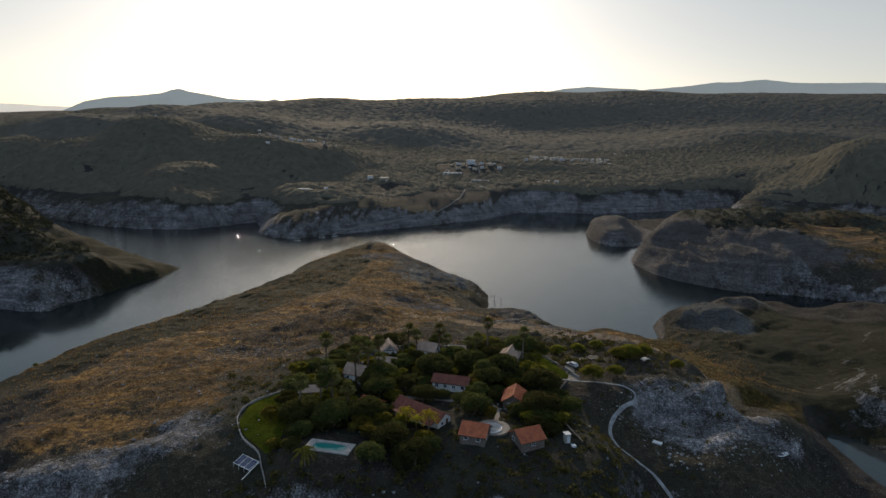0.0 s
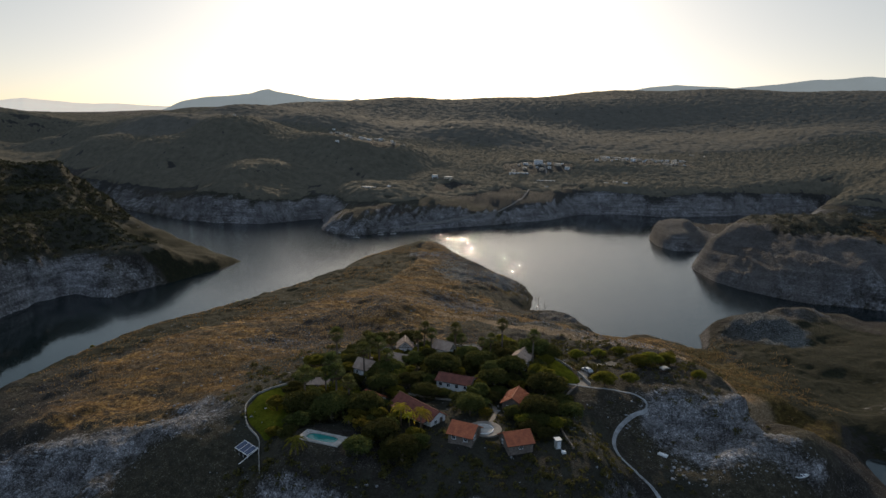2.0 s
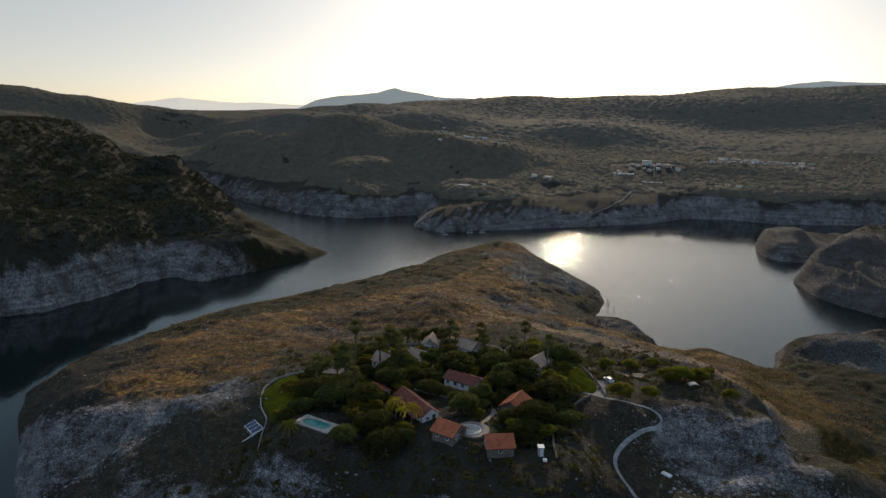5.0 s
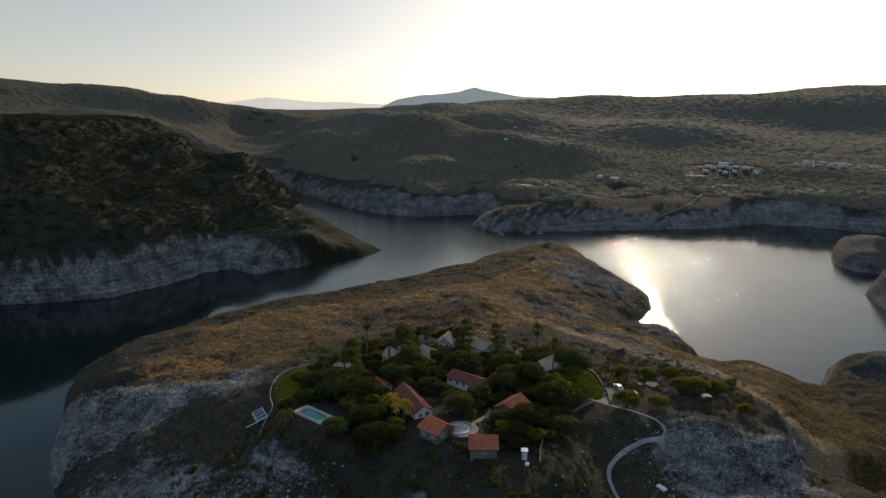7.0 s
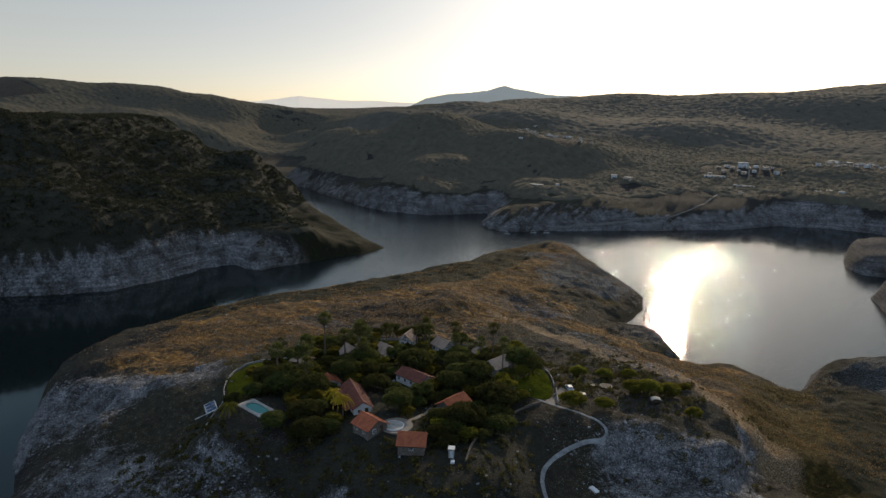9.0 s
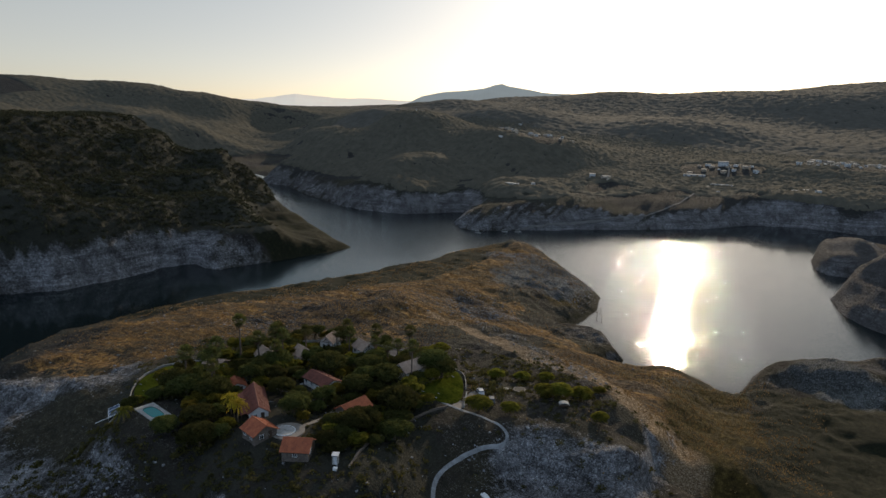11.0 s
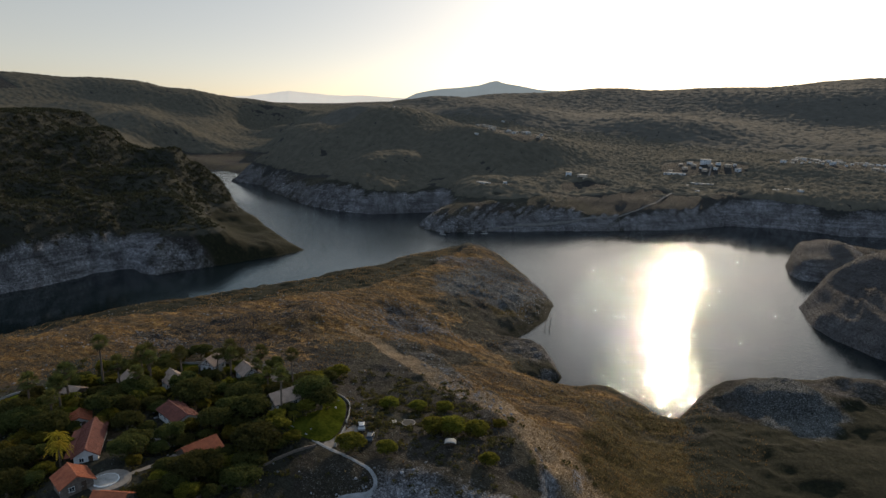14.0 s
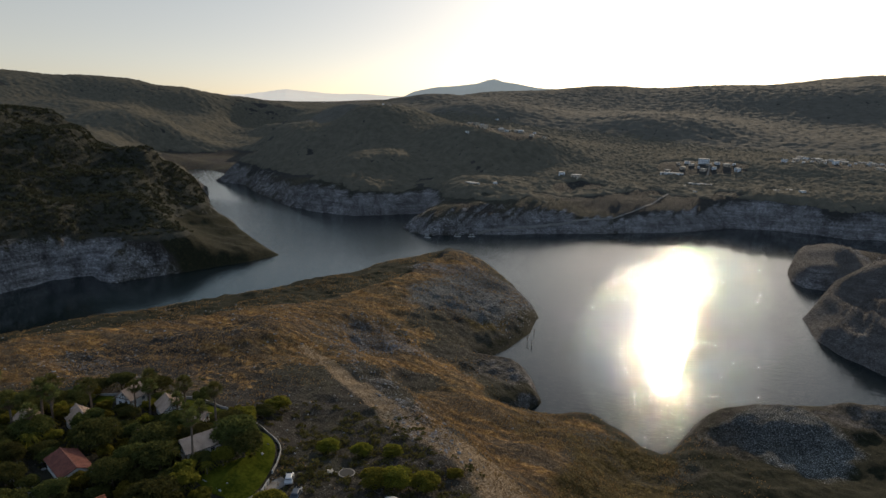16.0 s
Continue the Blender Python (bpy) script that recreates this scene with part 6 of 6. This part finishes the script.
def tufts(name, seed, x, y, size, blades, mat, label):
    rng = np.random.default_rng(seed)
    n = len(x)
    base = np.repeat(np.stack([x, y, ground_z(x, y) - 0.05], 1), blades, 0)
    a = rng.uniform(0, 2 * math.pi, n * blades)
    s = np.repeat(size, blades) * rng.uniform(0.6, 1.2, n * blades)
    out = np.stack([np.cos(a), np.sin(a), np.zeros(len(a))], 1)
    side = np.stack([-np.sin(a), np.cos(a), np.zeros(len(a))], 1)
    tip = base + out * (s * 0.7)[:, None] + np.array([0, 0, 1]) * (s * 0.8)[:, None]
    co = np.stack([base - side * (s * 0.22)[:, None], base + side * (s * 0.22)[:, None], tip], 1).reshape(-1, 3)
    return stuff(name, co, np.arange(len(co)).reshape(-1, 3), mat, label, "grass")


def straw_cover(x, y):
    d = shore_distance(x, y)
    patch = smooth(fbm(x, y, 14, 3, 81), 0.35, 0.6)
    land = (1 - near(x, y, 40, 234, 44, 22, -28, 0.8)) * (d > 3) * smooth(y, 175, 200) * (((x + 4) / 50) ** 2 + ((y - 184) / 46) ** 2 > 1)
    return land * patch * np.clip(near(x, y, -70, 255, 140, 150, 20) + near(x, y, -40, 400, 70, 130) + near(x, y, 85, 260, 60, 60), 0, 1)


x, y = scatter(rng, 110000, -175, 140, 130, 490, straw_cover)
tufts("dry_grass", 71, x, y, rng.uniform(0.25, 0.75, len(x)), 5, DRY_GRASS, "golden dry grass tufts on the hillside")


def stones(name, seed, x, y, size, mat, label):
    """Angular stones half sunk in the ground."""
    rng = np.random.default_rng(seed)
    bm = bmesh.new()
    bmesh.ops.create_icosphere(bm, subdivisions=1, radius=1.0)
    v0, f0 = np.array([v.co[:] for v in bm.verts]), np.array([[v.index for v in f.verts] for f in bm.faces])
    bm.free()
    n = len(x)
    shape = v0[None] * (1 + rng.uniform(-0.28, 0.28, (n, len(v0), 1)))
    shape *= rng.uniform(0.6, 1.2, (n, 1, 3)) * np.array([1, 1, 0.75])
    a = rng.uniform(0, 2 * math.pi, n)
    c, s = np.cos(a)[:, None], np.sin(a)[:, None]
    px, py = shape[..., 0] * c - shape[..., 1] * s, shape[..., 0] * s + shape[..., 1] * c
    co = np.stack([px, py, shape[..., 2]], -1) * size[:, None, None] + np.stack([x, y, ground_z(x, y)], 1)[:, None]
    return stuff(name, co.reshape(-1, 3), (f0[None] + (np.arange(n) * len(v0))[:, None, None]).reshape(-1, 3), mat, label, "rocks")


def bluff_cover(x, y):
    d = shore_distance(x, y)
    return (d > 1) * np.clip(near(x, y, -108, 140, 50, 32, 30) + 0.8 * near(x, y, -36, 117, 70, 17) + 1.0 * near(x, y, 82, 183, 30, 18) + 0.8 * near(x, y, 0, 422, 36, 48, 25) + 0.06 * near(x, y, -70, 240, 120, 120) + 0.25 * near(x, y, -70, 236, 26, 13) + 0.3 * near(x, y, -20, 302, 22, 13) + 0.5 * near(x, y, 42, 256, 72, 8, -36, 0.9) + 0.5 * near(x, y, -8, 322, 22, 14) + 0.07 * near(x, y, 60, 150, 60, 40), 0, 1)


x, y = scatter(rng, 150000, -150, 125, 95, 460, bluff_cover)
stones("rocks", 73, x, y, 0.10 + 0.50 * rng.uniform(0, 1, len(x)) ** 5, ROCKS, "pale broken limestone scattered down the bluff")


def bare_tree(x, y, z, tall, seed):
    rng = np.random.default_rng(seed)
    ob = root("dead_tree", pose(x, y, z), "bare dead tree standing in shallow water", "tree", "drowned trees")
    part("trunk", tube(bmesh.new(), (0, 0, -2.0), (0.2, 0, tall * 0.6), 0.16, 0.1, 6), BARK, ob)
    for k in range(5):
        a = rng.uniform(0, 6.28)
        part("branch", tube(bmesh.new(), (0.15, 0, tall * rng.uniform(0.3, 0.6)), (math.cos(a) * tall * 0.3, math.sin(a) * tall * 0.3, tall * rng.uniform(0.7, 1.0)), 0.08, 0.03, 5), BARK, ob)
    return ob


for k, (x, y, t) in enumerate([(32.8, 387, 4.5), (36.5, 383, 3.0), (31.5, 400, 2.6)]):
    bare_tree(x, y, 0, t, k)
for k, (x, y) in enumerate([(-140, 346), (-131, 372), (-113, 408), (-172, 262)]):
    copy_thing(kinds[4], on_ground(x, y, 40 * k, 0.2, 0.45))


# ---------------------------------------------------------------- far village
def village_house(seed, w, d, h, wall, label, storeys=1):
    rng = np.random.default_rng(seed)
    ob = root("village_house", pose(0, 0, 0), label, "house", "far village houses")
    box_part("wall", w, d, h + 3, pose(0, 0, h / 2 - 1.5), wall, ob)
    box_part("roof", w + 0.5, d + 0.5, 0.3, pose(0, 0, h + 0.12), CONCRETE, ob, "flat pale roof")
    for s in range(storeys):
        for k in range(max(2, int(w / 3.5))):
            px = -w / 2 + (k + 0.5) * w / max(2, int(w / 3.5))
            box_part("window", 1.2, 0.12, 1.2, pose(px, -d / 2 - 0.03, 1.6 + 3 * s), glass, ob, "dark window")
    box_part("door", 1.0, 0.12, 2.1, pose(w * 0.12, -d / 2 - 0.04, 0.9), TIMBER, ob, "dark door")
    return ob


def far_place(x, y, turn):
    return on_ground(x, y, turn, 0.2)


WARM_WALL = mottled("ochre_plaster", (0.34, 0.27, 0.20), (0.52, 0.43, 0.33), 0.3, 0.9, 0.0)
v_small, v_mid = village_house(1, 6.5, 6.5, 4.6, WHITE_WALL, "small white flat-roofed village house"), village_house(2, 9, 8, 3.8, WARM_WALL, "ochre flat-roofed village house")
v_big, v_long = village_house(3, 22, 12, 9.5, WHITE_WALL, "large white three-storey building by the water", 3), village_house(4, 15, 6, 2.8, WHITE_WALL, "long low white shed with pale roof")
v_big.matrix_basis = far_place(41.5, 961, 4) @ Matrix.Diagonal((0.56, 0.7, 0.62, 1))
copy_thing(v_big, far_place(57, 957, -6) @ Matrix.Diagonal((0.46, 0.6, 0.52, 1)))
copy_thing(v_big, far_place(23, 959, 8) @ Matrix.Diagonal((0.56, 0.6, 0.42, 1)))
v_long.matrix_basis = far_place(-149, 706, -20)
copy_thing(v_long, far_place(14, 905, 6) @ Matrix.Diagonal((1.7, 1.0, 0.9, 1)))
copy_thing(v_long, far_place(50, 868, -4) @ Matrix.Diagonal((1.6, 1.0, 0.85, 1)))
v_small.matrix_basis = far_place(-90, 815, 15)
v_mid.matrix_basis = far_place(-72, 810, -10)
SHORE_HOUSES = [(-124, 712), (-100, 770), (35, 850), (48, 830), (128, 845), (138, 850), (148, 842), (-238, 898), (-222, 885),
                (-228, 850), (-700, 590), (-680, 600)]
VILLAGE = [(132, 1010), (140, 990), (150, 1030), (158, 1005), (166, 1040), (172, 1015), (180, 1000), (186, 1035), (195, 1050),
           (205, 1020), (214, 1045), (225, 1030), (236, 1050), (246, 1035), (140, 1050), (154, 1065), (175, 1070), (190, 1020),
           (260, 1060), (-230, 915), (-246, 905), (-204, 912), (-190, 925), (-180, 918), (-215, 930), (-150, 920), (-418, 930),
           (-405, 928), (-395, 932), (-430, 926), (-330, 1180), (-300, 1190), (-280, 1200), (-260, 1195), (300, 1150), (320, 1140),
           (-170, 940), (-160, 905)]
rng = np.random.default_rng(9)
YARDS = [(30, 946), (36, 938), (52, 944), (66, 950), (72, 962), (12, 950), (22, 930), (60, 930), (44, 925), (5, 915), (80, 940)]
TOWN = [(rng.uniform(125, 265), rng.uniform(985, 1085)) for _ in range(34)] + [(rng.uniform(-255, -165), rng.uniform(880, 945)) for _ in range(10)]
for k, (x, y) in enumerate(SHORE_HOUSES + VILLAGE + YARDS + TOWN):
    copy_thing((v_small, v_mid, v_mid)[k % 3], far_place(x + rng.uniform(-4, 4), y + rng.uniform(-4, 4), rng.uniform(-35, 35)) @ Matrix.Scale(rng.uniform(0.42, 0.85), 4))


def raft(x, y, turn):
    ob = root("moored_boat", pose(x, y, 0, 0, 0, turn), "small moored boat at the far shore", "boat", "moored boats")
    box_part("hull", 6.0, 2.2, 0.7, pose(0, 0, 0.2), CONCRETE, ob, bevel=0.15)
    box_part("canopy", 3.6, 2.2, 0.1, pose(-0.4, 0, 2.1), CONCRETE, ob, "pale canopy")
    for sx in (-2.0, 1.2):
        for sy in (-0.95, 0.95):
            part("post", tube(bmesh.new(), (sx, sy, 0.4), (sx, sy, 2.1), 0.05, 0.05, 5), STEEL, ob)
    return ob


first = raft(-112, 600, 20)
for x, y, t in [(-101, 606, 48), (-131, 581, -10)]:
    copy_thing(first, pose(x, y, 0, 0, 0, t))
